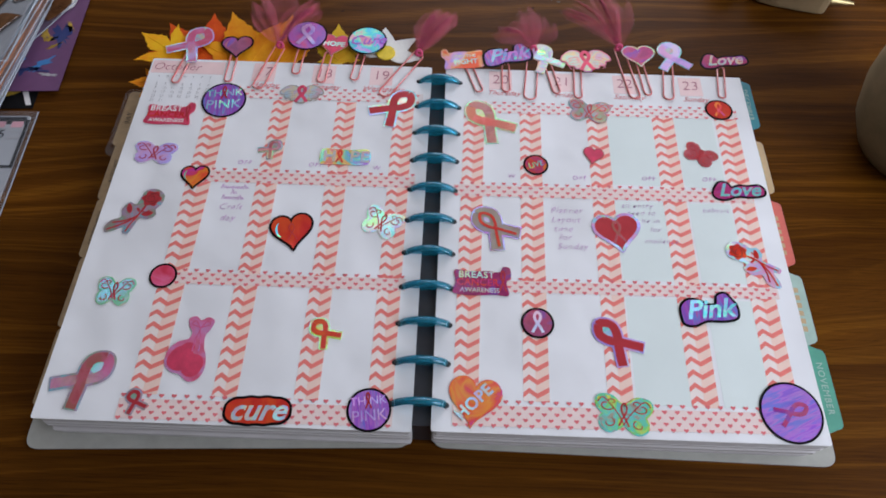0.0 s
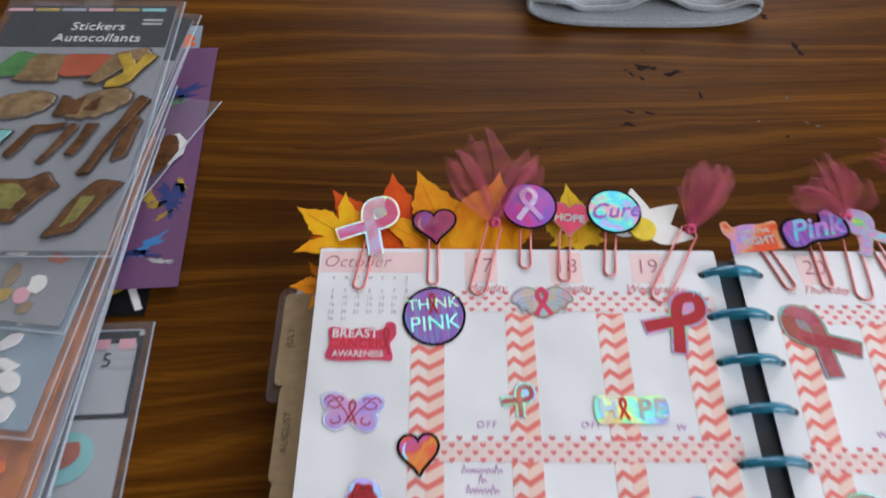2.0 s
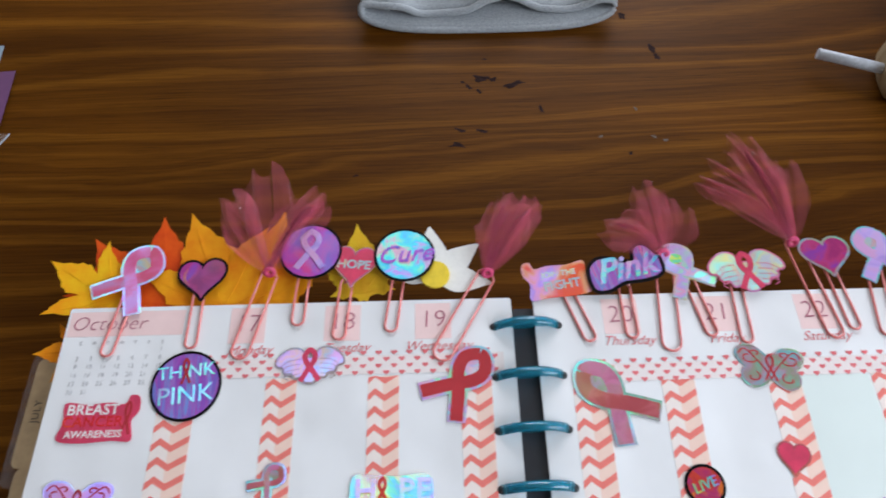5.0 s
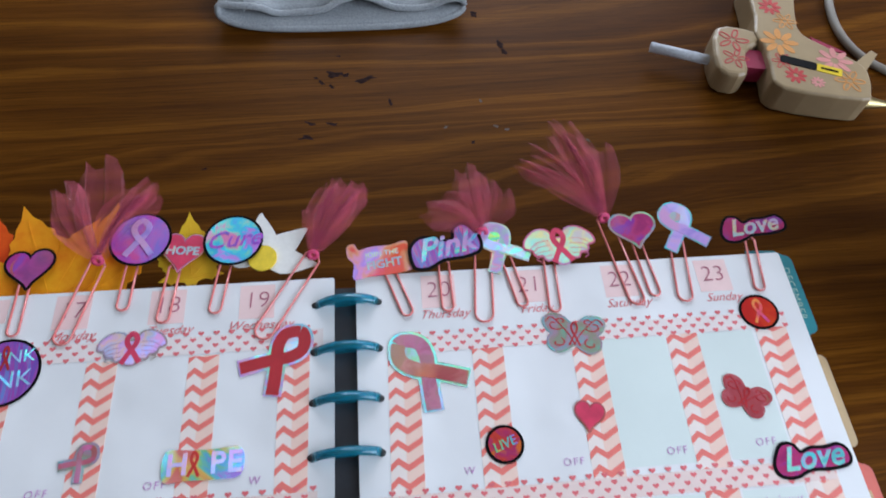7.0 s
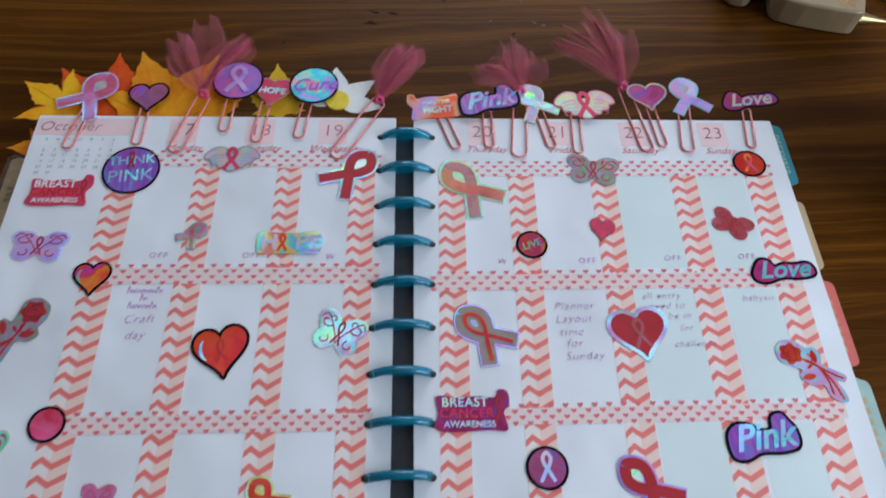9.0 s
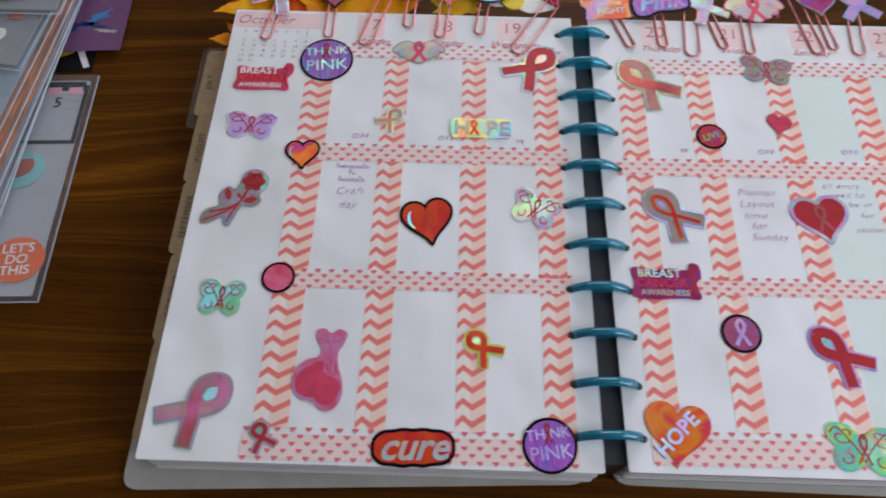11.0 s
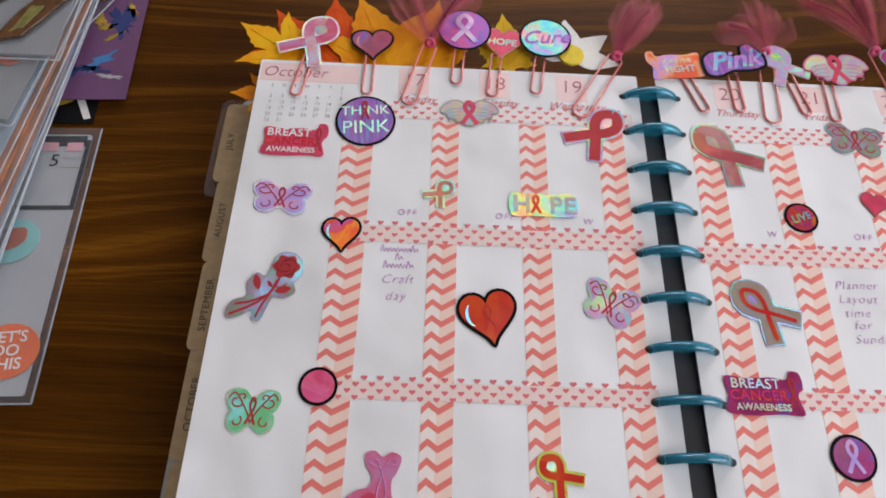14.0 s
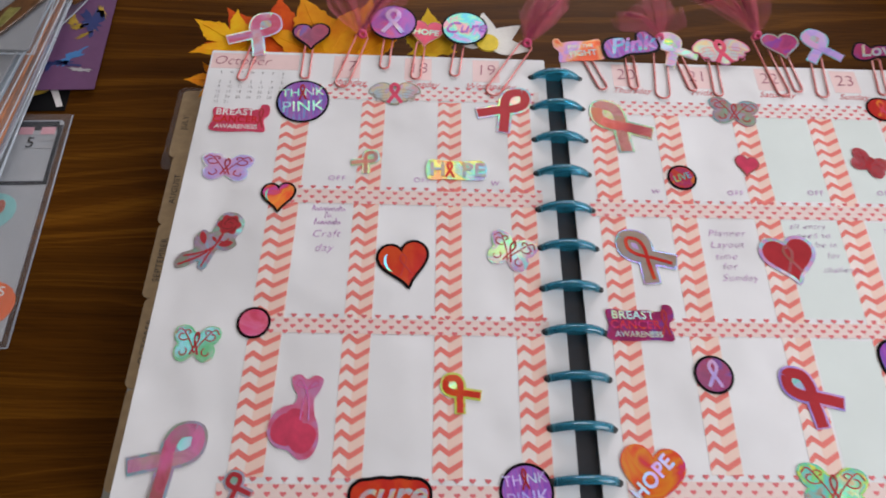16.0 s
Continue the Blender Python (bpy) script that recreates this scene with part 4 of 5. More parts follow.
s = heart_sticker("large glossy red heart sticker with thick black outline", -0.0918, -0.0132, 0.0300, 0.0300, 12, BLACK, REDFOIL, H_ACID, 0.0016)
part("ribbon_mark", strip(bmesh.new(), [(px * 0.008, py * 0.012) for px, py in ribbon_path()], 0.0006, T2, T3), CRIMSON, s)
butterfly_sticker("pastel holographic butterfly sticker overlapping the tape", -0.0325, -0.0035, 0.0275, 0.0250, -22, H_PASTEL)
s = sticker("winged red ribbon sticker with pale holographic wings", -0.1024, 0.1095, 2)
wings_into(s, 0.0335, 0.0170, H_PEARL, H_TAUPE, PINKFOIL)
ribbon_sticker("red ribbon sticker with bright rainbow holographic edge", -0.0315, 0.0995, 0.0304, -42, 0.0060, 0.0013, H_PASTEL, CRIMSON, H_PASTEL, 0.92)
ribbon_sticker("small rose ribbon sticker with grey-green holographic edge", -0.1172, 0.0562, 0.0135, -40, 0.0023, 0.0012, H_SILVER, H_ROSE, H_SILVER, 1.15)
s = sticker("rounded rainbow holographic sticker reading HOPE", -0.0624, 0.0512, 0)
part("face", plate(smooth(sized([(-0.5, -0.45), (-0.5, 0.45), (-0.2, 0.46), (0.1, 0.44), (0.4, 0.5), (0.5, 0.2), (0.46, -0.4), (0.2, -0.48), (-0.2, -0.46)], 0.0352, 0.0145), 3, True), 0.0, T2), H_RAINBOW, s)
words("H  PE", 0.0135, H_PEARL, s, 0.0, 0.0, T2 + 0.0001, bold=0.0003, spacing=1.1)
part("ribbon_mark", strip(bmesh.new(), [(-0.0045 + px * 0.0062, py * 0.010) for px, py in ribbon_path()], 0.0014, T2, T3), REDFOIL, s)

# right page
ribbon_sticker("large dusty red ribbon sticker with green-grey holographic edge", 0.0400, 0.0890, 0.0339, 40, 0.0070, 0.0014, H_SILVER, H_ROSE, H_SILVER, 0.88)
s = circle_sticker("small round black-rimmed foil sticker reading LIVE", 0.0735, 0.0502, 0.0180, 0, BLACK, H_EMBER)
words("LIVE", 0.0062, H_RAINBOW, s, 0, 0, T2 + 0.0001, 20, 0.1, 0.0001)
heart_sticker("small crimson foil heart sticker without outline", 0.1153, 0.0600, 0.0150, 0.0155, -12, H_ROSE, PINKFOIL, None, 0.0008)
butterfly_sticker("holographic butterfly sticker half teal half grey", 0.1155, 0.1020, 0.0325, 0.0240, -8, H_SILVER)
s = circle_sticker("round black-rimmed red foil sticker with a ribbon mark", 0.2140, 0.1080, 0.0208, 0, BLACK, REDFOIL, 0.95)
part("ribbon_mark", strip(bmesh.new(), [(px * 0.009, py * 0.012) for px, py in ribbon_path()], 0.0016, T2, T3), H_FLAME, s)
butterfly_sticker("dusty pink holographic butterfly sticker", 0.1926, 0.0640, 0.0245, 0.0190, -32, H_ROSE)
word_sticker("black-rimmed magenta holographic sticker with script word Love", "Love", 0.2150, 0.0337, 0.0390, 0.0175, 3, BLACK, H_MAGENTA, H_TEAL, 0.0150, 0.4)
s = sticker("taupe holographic ribbon and hat-shaped sticker", 0.0440, -0.0040, 42)
ribbon_into(s, 0.0275, 0.0078, 0.0010, H_SILVER, H_TAUPE, H_LILAC, 0.95)
part("ribbon_mark", strip(bmesh.new(), [(px * 0.020, py * 0.026) for px, py in ribbon_path()], 0.0020, T3, T3 + 0.0001), REDFOIL, s)
s = heart_sticker("crimson heart sticker with a ribbon and rainbow holographic edge", 0.1269, -0.0046, 0.0335, 0.0310, 8, H_PASTEL, CRIMSON, None, 0.0022)
part("ribbon_mark", strip(bmesh.new(), [(px * 0.011, py * 0.016) for px, py in ribbon_path()], 0.0017, T2, T3), H_ROSE, s)
rose_sticker("red rose sticker with teal and gold holographic edge", 0.2140, -0.0252, 0.0300, 0.0350, 80, H_PASTEL, REDFOIL)
banner_sticker("plum and orange holographic banner sticker reading BREAST CANCER AWARENESS", 0.0356, -0.0459, 0.0372, 0.0195, 0, H_PLUM, H_PEARL, H_FLAME)
s = circle_sticker("round black-rimmed holographic sticker with a small ribbon", 0.0703, -0.0728, 0.0208, 0, BLACK, H_PLUM)
part("ribbon_mark", strip(bmesh.new(), [(px * 0.009, py * 0.013) for px, py in ribbon_path()], 0.0018, T2, T3), H_LILAC, s)
ribbon_sticker("red ribbon sticker with teal and violet holographic edge", 0.1188, -0.0830, 0.0269, 42, 0.0055, 0.0012, H_LILAC, CRIMSON, H_TEAL, 0.9)
word_sticker("black-rimmed blue and violet holographic sticker with word Pink", "Pink", 0.1791, -0.0595, 0.0390, 0.0240, 6, BLACK, H_PURPLE, H_TEAL, 0.0180, 0.35)
s = heart_sticker("flame-coloured holographic heart sticker reading HOPE", 0.0312, -0.1248, 0.0320, 0.0310, -8, H_FLAME, H_FLAME, None, 0.0006)
words("HOPE", 0.0100, H_PEARL, s, 0.0, 0.0, T2 + 0.0001, 52, 0.0, 0.0003, spacing=1.05)
butterfly_sticker("acid yellow and green holographic butterfly sticker", 0.1184, -0.1294, 0.0345, 0.0260, -6, H_ACID)
s = circle_sticker("large round black-rimmed violet holographic sticker", 0.2166, -0.1240, 0.0370, -68, BLACK, H_VIOLET)
part("ribbon_mark", strip(bmesh.new(), [(px * 0.014, py * 0.018) for px, py in ribbon_path()], 0.0026, T2, T3), H_MAGENTA, s)

# ---- decorated paper clips ----
CZ = PZ + 0.0013


def wire(s, bx, by, tx, ty, w=0.0060):
    """A bent wire from the rounded foot at (bx, by) up to (tx, ty), and its inner bend."""
    d = Vector((tx - bx, ty - by, 0))
    L = d.length
    u = d.normalized()
    n = Vector((-u.y, u.x, 0))
    o = Vector((bx, by, PZ + 0.0008))
    r = w / 2
    pts = [o + u * L + n * r * 0.9]
    for i in range(9):
        a = math.pi * i / 8
        pts.append(o + u * (r - r * math.sin(a)) + n * r * math.cos(a))
    pts.append(o + u * (L * 0.96) - n * r)
    pts = [o + u * (L + r) + n * 0.0] + pts
    b = tube(bmesh.new(), [tuple(p) for p in pts], 0.00062, 8)
    inner = [o + u * (L * 0.96) - n * r + Vector((0, 0, -0.0)), o + u * (L + r * 0.4) - n * r * 0.4, o + u * L * 0.98 + n * r * 0.35]
    tube(b, [tuple(p) for p in inner], 0.00062, 8)
    part("wire", b, WIRE, s, "pink coated wire", m=s.matrix_basis.inverted())


s = sticker("pink wire paper clip with a holographic ribbon topper", -0.1960, 0.1575, -29, CZ, parent="clip")
ribbon_into(s, 0.0300, 0.0062, 0.0012, H_PASTEL, H_BLUSH, H_PEARL, 1.10)
wire(s, -0.2012, 0.1165, -0.1955, 0.1500)
s = heart_sticker("pink wire paper clip with a black-rimmed crimson heart topper", -0.1601, 0.1560, 0.0260, 0.0245, 5, BLACK, H_PLUM, H_ROSE, 0.0014, "clip", CZ)
wire(s, -0.1609, 0.1195, -0.1608, 0.1490, 0.0055)
s = circle_sticker("pink wire paper clip with a round purple ribbon topper", -0.1060, 0.1705, 0.0325, 0, BLACK, H_ORCHID, 1.0, "clip", CZ + 0.001)
ribbon_into(s, 0.0200, 0.0032, 0.0, H_LILAC, H_LILAC, None, 0.9, T2)
wire(s, -0.1103, 0.1300, -0.1085, 0.1600, 0.0060)
s = heart_sticker("pink wire paper clip with a crimson HOPE heart topper", -0.0835, 0.1610, 0.0240, 0.0240, -6, H_ROSE, PINKFOIL, None, 0.0009, "clip", CZ + 0.0005)
words("HOPE", 0.0068, H_PEARL, s, 0, 0.001, T2 + 0.0001, 0, 0, 0.0002)
wire(s, -0.0897, 0.1220, -0.0868, 0.1530, 0.0062)
s = circle_sticker("pink wire paper clip with a round black-rimmed Cure topper", -0.0575, 0.1670, 0.0315, 4, BLACK, H_CYAN, 0.98, "clip", CZ + 0.001)
words("Cure", 0.0140, H_VIOLET, s, 0, 0, T2 + 0.0001, 0, 0.4, 0.0001)
wire(s, -0.0645, 0.1255, -0.0605, 0.1560, 0.0060)
s = sticker("pink wire paper clip with a holographic FIGHT banner topper", 0.0195, 0.1505, 8, CZ, parent="clip")
part("face", plate(sized([(px, py * 2.0) for px, py in banner()], -0.0330, 0.0200), 0.0, T2), H_SUNSET, s)
words("JOIN THE", 0.0042, H_PEARL, s, 0.0015, 0.0035, T2 + 0.0001, 0, 0.1, 0.0001)
words("FIGHT", 0.0068, H_PEARL, s, 0.002, -0.0028, T2 + 0.0001, 0, 0.0, 0.0002)
wire(s, 0.0332, 0.1180, 0.0235, 0.1460, 0.0058)
s = word_sticker("pink wire paper clip with a black-rimmed Pink word topper", "Pink", 0.0545, 0.1560, 0.0410, 0.0245, 12, BLACK, H_PURPLE, H_CYAN, 0.0185, 0.4, 0.0019, parent="clip", z=CZ + 0.0010)
wire(s, 0.0533, 0.1190, 0.0528, 0.1480, 0.0058)
s = sticker("pink wire paper clip with a silver holographic ribbon topper", 0.0845, 0.1545, 24, CZ, parent="clip")
ribbon_into(s, 0.0235, 0.0052, 0.0010, H_PEARL, H_PASTEL, H_ACID, 1.2)
wire(s, 0.0924, 0.1190, 0.0860, 0.1500, 0.0055)
s = sticker("pink wire paper clip with a winged ribbon topper", 0.1165, 0.1530, 4, CZ + 0.0006, parent="clip")
wings_into(s, 0.0400, 0.0215, H_PEARL, H_BLUSH, PINKFOIL)
wire(s, 0.1082, 0.1150, 0.1093, 0.1480, 0.0058)
s = heart_sticker("pink wire paper clip with a dark pink heart topper", 0.1590, 0.1600, 0.0270, 0.0235, 4, H_SILVER, H_MAGENTA, None, 0.0013, "clip", CZ + 0.0008)
wire(s, 0.1625, 0.1205, 0.1590, 0.1540, 0.0055)
s = sticker("pink wire paper clip with a pale holographic ribbon topper", 0.1855, 0.1605, 10, CZ + 0.0003, parent="clip")
ribbon_into(s, 0.0240, 0.0056, 0.0010, H_TEAL, H_LILAC, H_PEARL, 1.2)
wire(s, 0.1774, 0.1165, 0.1812, 0.1540, 0.0078)
s = word_sticker("pink wire paper clip with a crimson Love word topper", "Love", 0.2262, 0.1590, 0.0400, 0.0180, 7, BLACK, H_PLUM, H_PEARL, 0.0145, 0.4, parent="clip", z=CZ)
wire(s, 0.2186, 0.1200, 0.2225, 0.1520, 0.0055)

SPARK = plain("tulle_glitter", (0.90, 0.80, 0.85), 0.1, metal=1.0, relief=0)


def tulle_lobe(s, kx, ky, ex, ey, w1, seed, level, mat, sparks=2):
    """A gathered sheet of netting that fans out from the knot, pleated lengthwise, with a ragged cut end."""
    r2 = random.Random(seed)
    d = Vector((ex - kx, ey - ky))
    u = d.normalized()
    n = Vector((-u.y, u.x))
    nu, nv = 12, 22
    ph, bend = r2.random() * 6, r2.uniform(-0.0035, 0.0035)
    cut = [1 + 0.07 * math.sin(j * 0.55 + ph) + r2.uniform(-0.012, 0.012) for j in range(nv + 1)]
    b = bmesh.new()
    g = []
    for i in range(nu + 1):
        t = i / nu
        w = 0.0030 + (w1 - 0.0030) * min(1.0, 1.7 * t) ** 0.75
        row = []
        for j in range(nv + 1):
            q = j / nv * 2 - 1
            pleat = 0.10 * math.sin(q * 9 + ph) + 0.05 * math.sin(q * 21 + ph * 2)
            p = Vector((kx, ky)) + u * (d.length * t * (1 - 0.13 * q * q - 0.10 * q ** 6) * (1 + (cut[j] - 1) * t ** 3)) + n * ((q + pleat) * w / 2 + bend * math.sin(math.pi * t))
            zz = CZ + level + 0.006 * math.sin(math.pi * t * 0.75) + 0.0016 * t * math.sin(q * 8 + ph) + 0.0006 * t * math.sin(q * 19 + ph * 3)
            row.append(b.verts.new((p.x, p.y, zz)))
        g.append(row)
    for i in range(nu):
        for j in range(nv):
            b.faces.new((g[i][j], g[i][j + 1], g[i + 1][j + 1], g[i + 1][j])).smooth = True
    spots = [g[r2.randint(5, nu)][r2.randint(2, nv - 2)].co.copy() for _ in range(sparks)]
    part("tulle", b, mat, s, "sheer pink netting", m=s.matrix_basis.inverted())
    if not sparks:
        return
    gb = bmesh.new()
    for p in spots:
        bmesh.ops.create_icosphere(gb, subdivisions=1, radius=0.00030, matrix=Matrix.Translation(p + Vector((0, 0, 0.0003))))
    part("glitter", gb, SPARK, s, m=s.matrix_basis.inverted())


def tulle_clip(bx, by, kx, ky, lobes, seed, w=0.0085):
    s = sticker("pink wire paper clip tied with sheer pink tulle", kx, ky, 0, CZ, parent="clip")
    wire(s, bx, by, kx, ky, w)
    kb = bmesh.new()
    tube(kb, [(kx + 0.0022 * math.cos(a), ky + 0.0010 * math.sin(a), CZ + 0.0008 + 0.0018 * math.sin(a)) for a in [i * math.tau / 12 for i in range(12)]], 0.0013, 6, True)
    part("knot", kb, TULLE_KNOT, s, "gathered pink knot", m=s.matrix_basis.inverted())
    for i, (ex, ey, w1, folds) in enumerate(lobes):
        j = random.Random(seed + i)
        # two wide sheets of net, and the creases where it lies in gathers
        for k in range(1 + (folds > 1)):
            tulle_lobe(s, kx, ky, ex + j.uniform(-0.003, 0.003), ey + j.uniform(-0.005, 0.002), w1 * j.uniform(0.85, 1.15), seed * 3 + i * 7 + k, 0.001 + 0.0006 * k, TULLE)
        side = Vector((ky - ey, ex - kx)).normalized()
        for k in range(folds):
            o = side * (w1 * j.uniform(-0.40, 0.40))
            f = j.uniform(0.84, 0.95)
            tulle_lobe(s, kx, ky, kx + (ex + o.x - kx) * f, ky + (ey + o.y - ky) * f, w1 * j.uniform(0.12, 0.30), seed * 5 + i * 11 + k, 0.0022 + 0.0003 * k, TULLE, 0)


TULLE_KNOT = sheer("gathered_tulle", (0.78, 0.08, 0.22), 0.8, 0.5, 0.0, 0.15, 600)
tulle_clip(-0.1375, 0.1135, -0.1262, 0.1590, ((-0.1480, 0.2050, 0.019, 3), (-0.1300, 0.2220, 0.030, 0), (-0.1035, 0.2030, 0.017, 5)), 50)
tulle_clip(-0.0412, 0.1105, -0.0155, 0.1555, ((0.0020, 0.1985, 0.023, 5), (0.0110, 0.1960, 0.017, 2), (-0.0100, 0.1890, 0.020, 0)), 60, 0.0095)
tulle_clip(0.0710, 0.1118, 0.0756, 0.1640, ((0.0725, 0.2020, 0.022, 3), (0.0460, 0.1770, 0.024, 2), (0.0900, 0.1910, 0.018, 0)), 70, 0.0092)
tulle_clip(0.1523, 0.1165, 0.1440, 0.1690, ((0.1020, 0.2060, 0.013, 2), (0.1100, 0.2180, 0.013, 1), (0.1260, 0.2330, 0.018, 3), (0.1375, 0.2200, 0.020, 1), (0.1490, 0.2140, 0.026, 0)), 80, 0.0080)

# ---- artificial leaves and flower under the top page ----
def maple():
    half = [(0.05, -0.42), (0.12, -0.34), (0.26, -0.36), (0.42, -0.30), (0.32, -0.22), (0.36, -0.14), (0.42, -0.06), (0.45, 0.08), (0.58, 0.30), (0.44, 0.27), (0.32, 0.24), (0.16, 0.10), (0.22, 0.26), (0.19, 0.36), (0.11, 0.48), (0.0, 0.70)]
    return half + [(-x, y) for x, y in half[-2::-1]]


def leaf(label, x, y, size, rot, mat, z=0.0345, tilt=4):
    s = thing("artificial_leaf", label, "leaf", pose(x, y, z, tilt, 0, rot), "autumn leaves behind the page")
    pts = []
    base = maple()
    for i, (px, py) in enumerate(base):
        qx, qy = base[(i + 1) % len(base)]
        pts.append((px * size, py * size))
        pts.append(((px * 0.5 + qx * 0.5) * size * 0.94, (py * 0.5 + qy * 0.5) * size * 0.94))
    part("blade", plate(pts, 0.0, 0.0004), mat, s)
    b = bmesh.new()
    for ex, ey in ((0, 0.52), (0.40, 0.14), (-0.40, 0.14), (0.26, -0.26), (-0.26, -0.26)):
        strip(b, [(0, -0.30 * size), (ex * size * 0.5, (ey * 0.5 - 0.15) * size), (ex * size, ey * size)], size * 0.014, 0.0004, 0.0006)
    part("vein_relief", b, mat, s)
    return s


leaf("yellow cloth maple leaf peeking from behind the page", -0.2150, 0.1535, 0.0420, 58, LEAF_MATS["yellow"], 0.0349)
leaf("red-orange cloth maple leaf peeking from behind the page", -0.1810, 0.1600, 0.0500, 8, LEAF_MATS["red"], 0.0340)
leaf("large orange cloth maple leaf behind the page", -0.1555, 0.1570, 0.0600, 22, LEAF_MATS["orange"], 0.0345)
leaf("orange cloth maple leaf behind the page", -0.1270, 0.1590, 0.0540, -8, LEAF_MATS["orange"], 0.0335)
leaf("red cloth maple leaf behind the page", -0.2000, 0.1560, 0.0480, 38, LEAF_MATS["red"], 0.0331)
leaf("golden cloth maple leaf behind the page", -0.0800, 0.1600, 0.0400, 6, LEAF_MATS["gold"], 0.0340)
leaf("small orange cloth leaf low beside the page", -0.2215, 0.1220, 0.0260, 95, LEAF_MATS["orange"], 0.0300)
PETAL = plain("white_petal_cloth", (0.80, 0.79, 0.76), 0.8, vary=0.05, scale=300)
YELLOW = plain("yellow_cloth", (0.80, 0.58, 0.03), 0.7, vary=0.1, scale=300)
fl = thing("artificial_flower", "white cloth flower with a yellow centre behind the page", "flower", pose(-0.0420, 0.1560, 0.0350))
for a in (5, -52, -100, 75):
    pet = smooth([(0.0, -0.002), (0.006, 0.006), (0.0075, 0.014), (0.002, 0.026), (0.0, 0.029), (-0.003, 0.024), (-0.0075, 0.013), (-0.006, 0.006)], 3, True)
    part("petal", plate(pet, 0.0, 0.0004), PETAL, fl, m=pose(0, 0, 0.0001 * (a % 7), 0, 0, a))
part("centre", plate(sized(circle(20), 0.0150, 0.0150), 0.0008, 0.0022), YELLOW, fl, "yellow round centre")

# ---- pile of sticker packets ----
GLOSS_WHITE = plain("glossy_card", (0.27, 0.28, 0.30), 0.3, vary=0.05, coat=0.3)
WHITE_CARD = plain("white_glossy_card", (0.42, 0.44, 0.47), 0.3, vary=0.06, coat=0.3)
BLUECARD = plain("pale_blue_card", (0.28, 0.36, 0.43), 0.35, vary=0.08, coat=0.3)
AUTUMN = plain("autumn_print", (0.50, 0.16, 0.04), 0.4, vary=0.6, scale=40)
LILACCARD = plain("lilac_grey_card", (0.36, 0.35, 0.43), 0.35, vary=0.1)
DARKHEAD = plain("dark_header_print", (0.008, 0.008, 0.009), 0.5, vary=0.3, scale=60, spec=0.1)
BROWNP = plain("brown_puffy", (0.125, 0.055, 0.022), 0.25, vary=0.5, scale=120, coat=0.6)
DARKBROWN = plain("dark_brown_print", (0.035, 0.014, 0.007), 0.3, vary=0.3)
TANP = plain("tan_puffy", (0.25, 0.165, 0.085), 0.25, vary=0.4, scale=120, coat=0.6)
OLIVE = plain("olive_puffy", (0.22, 0.20, 0.06), 0.25, vary=0.4, scale=120, coat=0.6)
CORALP = plain("coral_puffy", (0.45, 0.11, 0.06), 0.3, vary=0.15, coat=0.5)
GREENP = plain("green_puffy", (0.08, 0.24, 0.08), 0.3, vary=0.3, coat=0.5)
PINKP = plain("pink_print", (0.72, 0.36, 0.42), 0.4)
GOLDP = plain("gold_print", (0.46, 0.30, 0.04), 0.4, vary=0.4, scale=90)
TEALP = plain("teal_print", (0.22, 0.55, 0.55), 0.4)
ORANGEP = plain("orange_print", (0.82, 0.14, 0.02), 0.35, coat=0.4)
PURPLE = plain("purple_card", (0.165, 0.070, 0.165), 0.4, vary=0.08, coat=0.2)
NAVY = plain("navy_print", (0.03, 0.05, 0.18), 0.4)
BLUEP = plain("blue_print", (0.05, 0.22, 0.50), 0.4)
SLEEVE_EDGE = sheer("sleeve_edge", (0.62, 0.70, 0.78), 0.4, 0.15)


def packet(label, xr, yb, w, h, z, rot, card, header, thick=0.0028, overlap=0.006):
    """A clear sleeve over a printed card; (xr, yb) is its lower right corner."""
    s = thing("sticker_packet", label, "sticker packet", pose(xr, yb, z, 0, 0, rot), "sticker packets in the pile")
    part("backing_card", plate(rect(-w + 0.004, 0.004, -0.005, h - 0.004, 0.001, 1), 0.0003, thick * 0.5), card, s)
    if header:
        part("header", plate(rect(-w + 0.004, h - 0.046, -0.005, h - 0.004), thick * 0.5, thick * 0.5 + 0.0002), DARKHEAD, s, "dark printed header")
    part("sleeve", plate(rect(-w, 0.0, 0.0, h, 0.001, 1), thick * 0.92, thick), CLEAR, s, "clear plastic sleeve")
    b = bmesh.new()
    tube(b, [(0.0, 0.0, thick * 0.6), (0.0, h, thick * 0.6)], 0.0006, 6)
    tube(b, [(-w, 0.0, thick * 0.6), (0.0, 0.0, thick * 0.6)], 0.0005, 6)
    part("sleeve_seam", b, SLEEVE_EDGE, s, "folded plastic edge")
    return s


def puffy(s, pts, z, mat, rim=None, h=0.0012, name="puffy_sticker"):
    if rim is not None:
        part("sticker_rim", plate(grown(pts, 0.0015), z, z + 0.0003), rim, s)
    ob = part(name, plate(pts, z + 0.0003, z + h), mat, s)
    m = ob.modifiers.new("soft", "BEVEL")
    m.width, m.segments = min(0.0006, h * 0.45), 2
    return ob


def oval(cx, cy, w, h, rot=0, n=18, wob=0.0, seed=0):
    r2 = random.Random(seed)
    c, sn = math.cos(radians(rot)), math.sin(radians(rot))
    out = []
    for i in range(n):
        a = i * math.tau / n
        k = 1 + wob * (r2.random() - 0.5)
        x, y = w / 2 * math.cos(a) * k, h / 2 * math.sin(a) * k
        out.append((cx + x * c - y * sn, cy + x * sn + y * c))
    return out


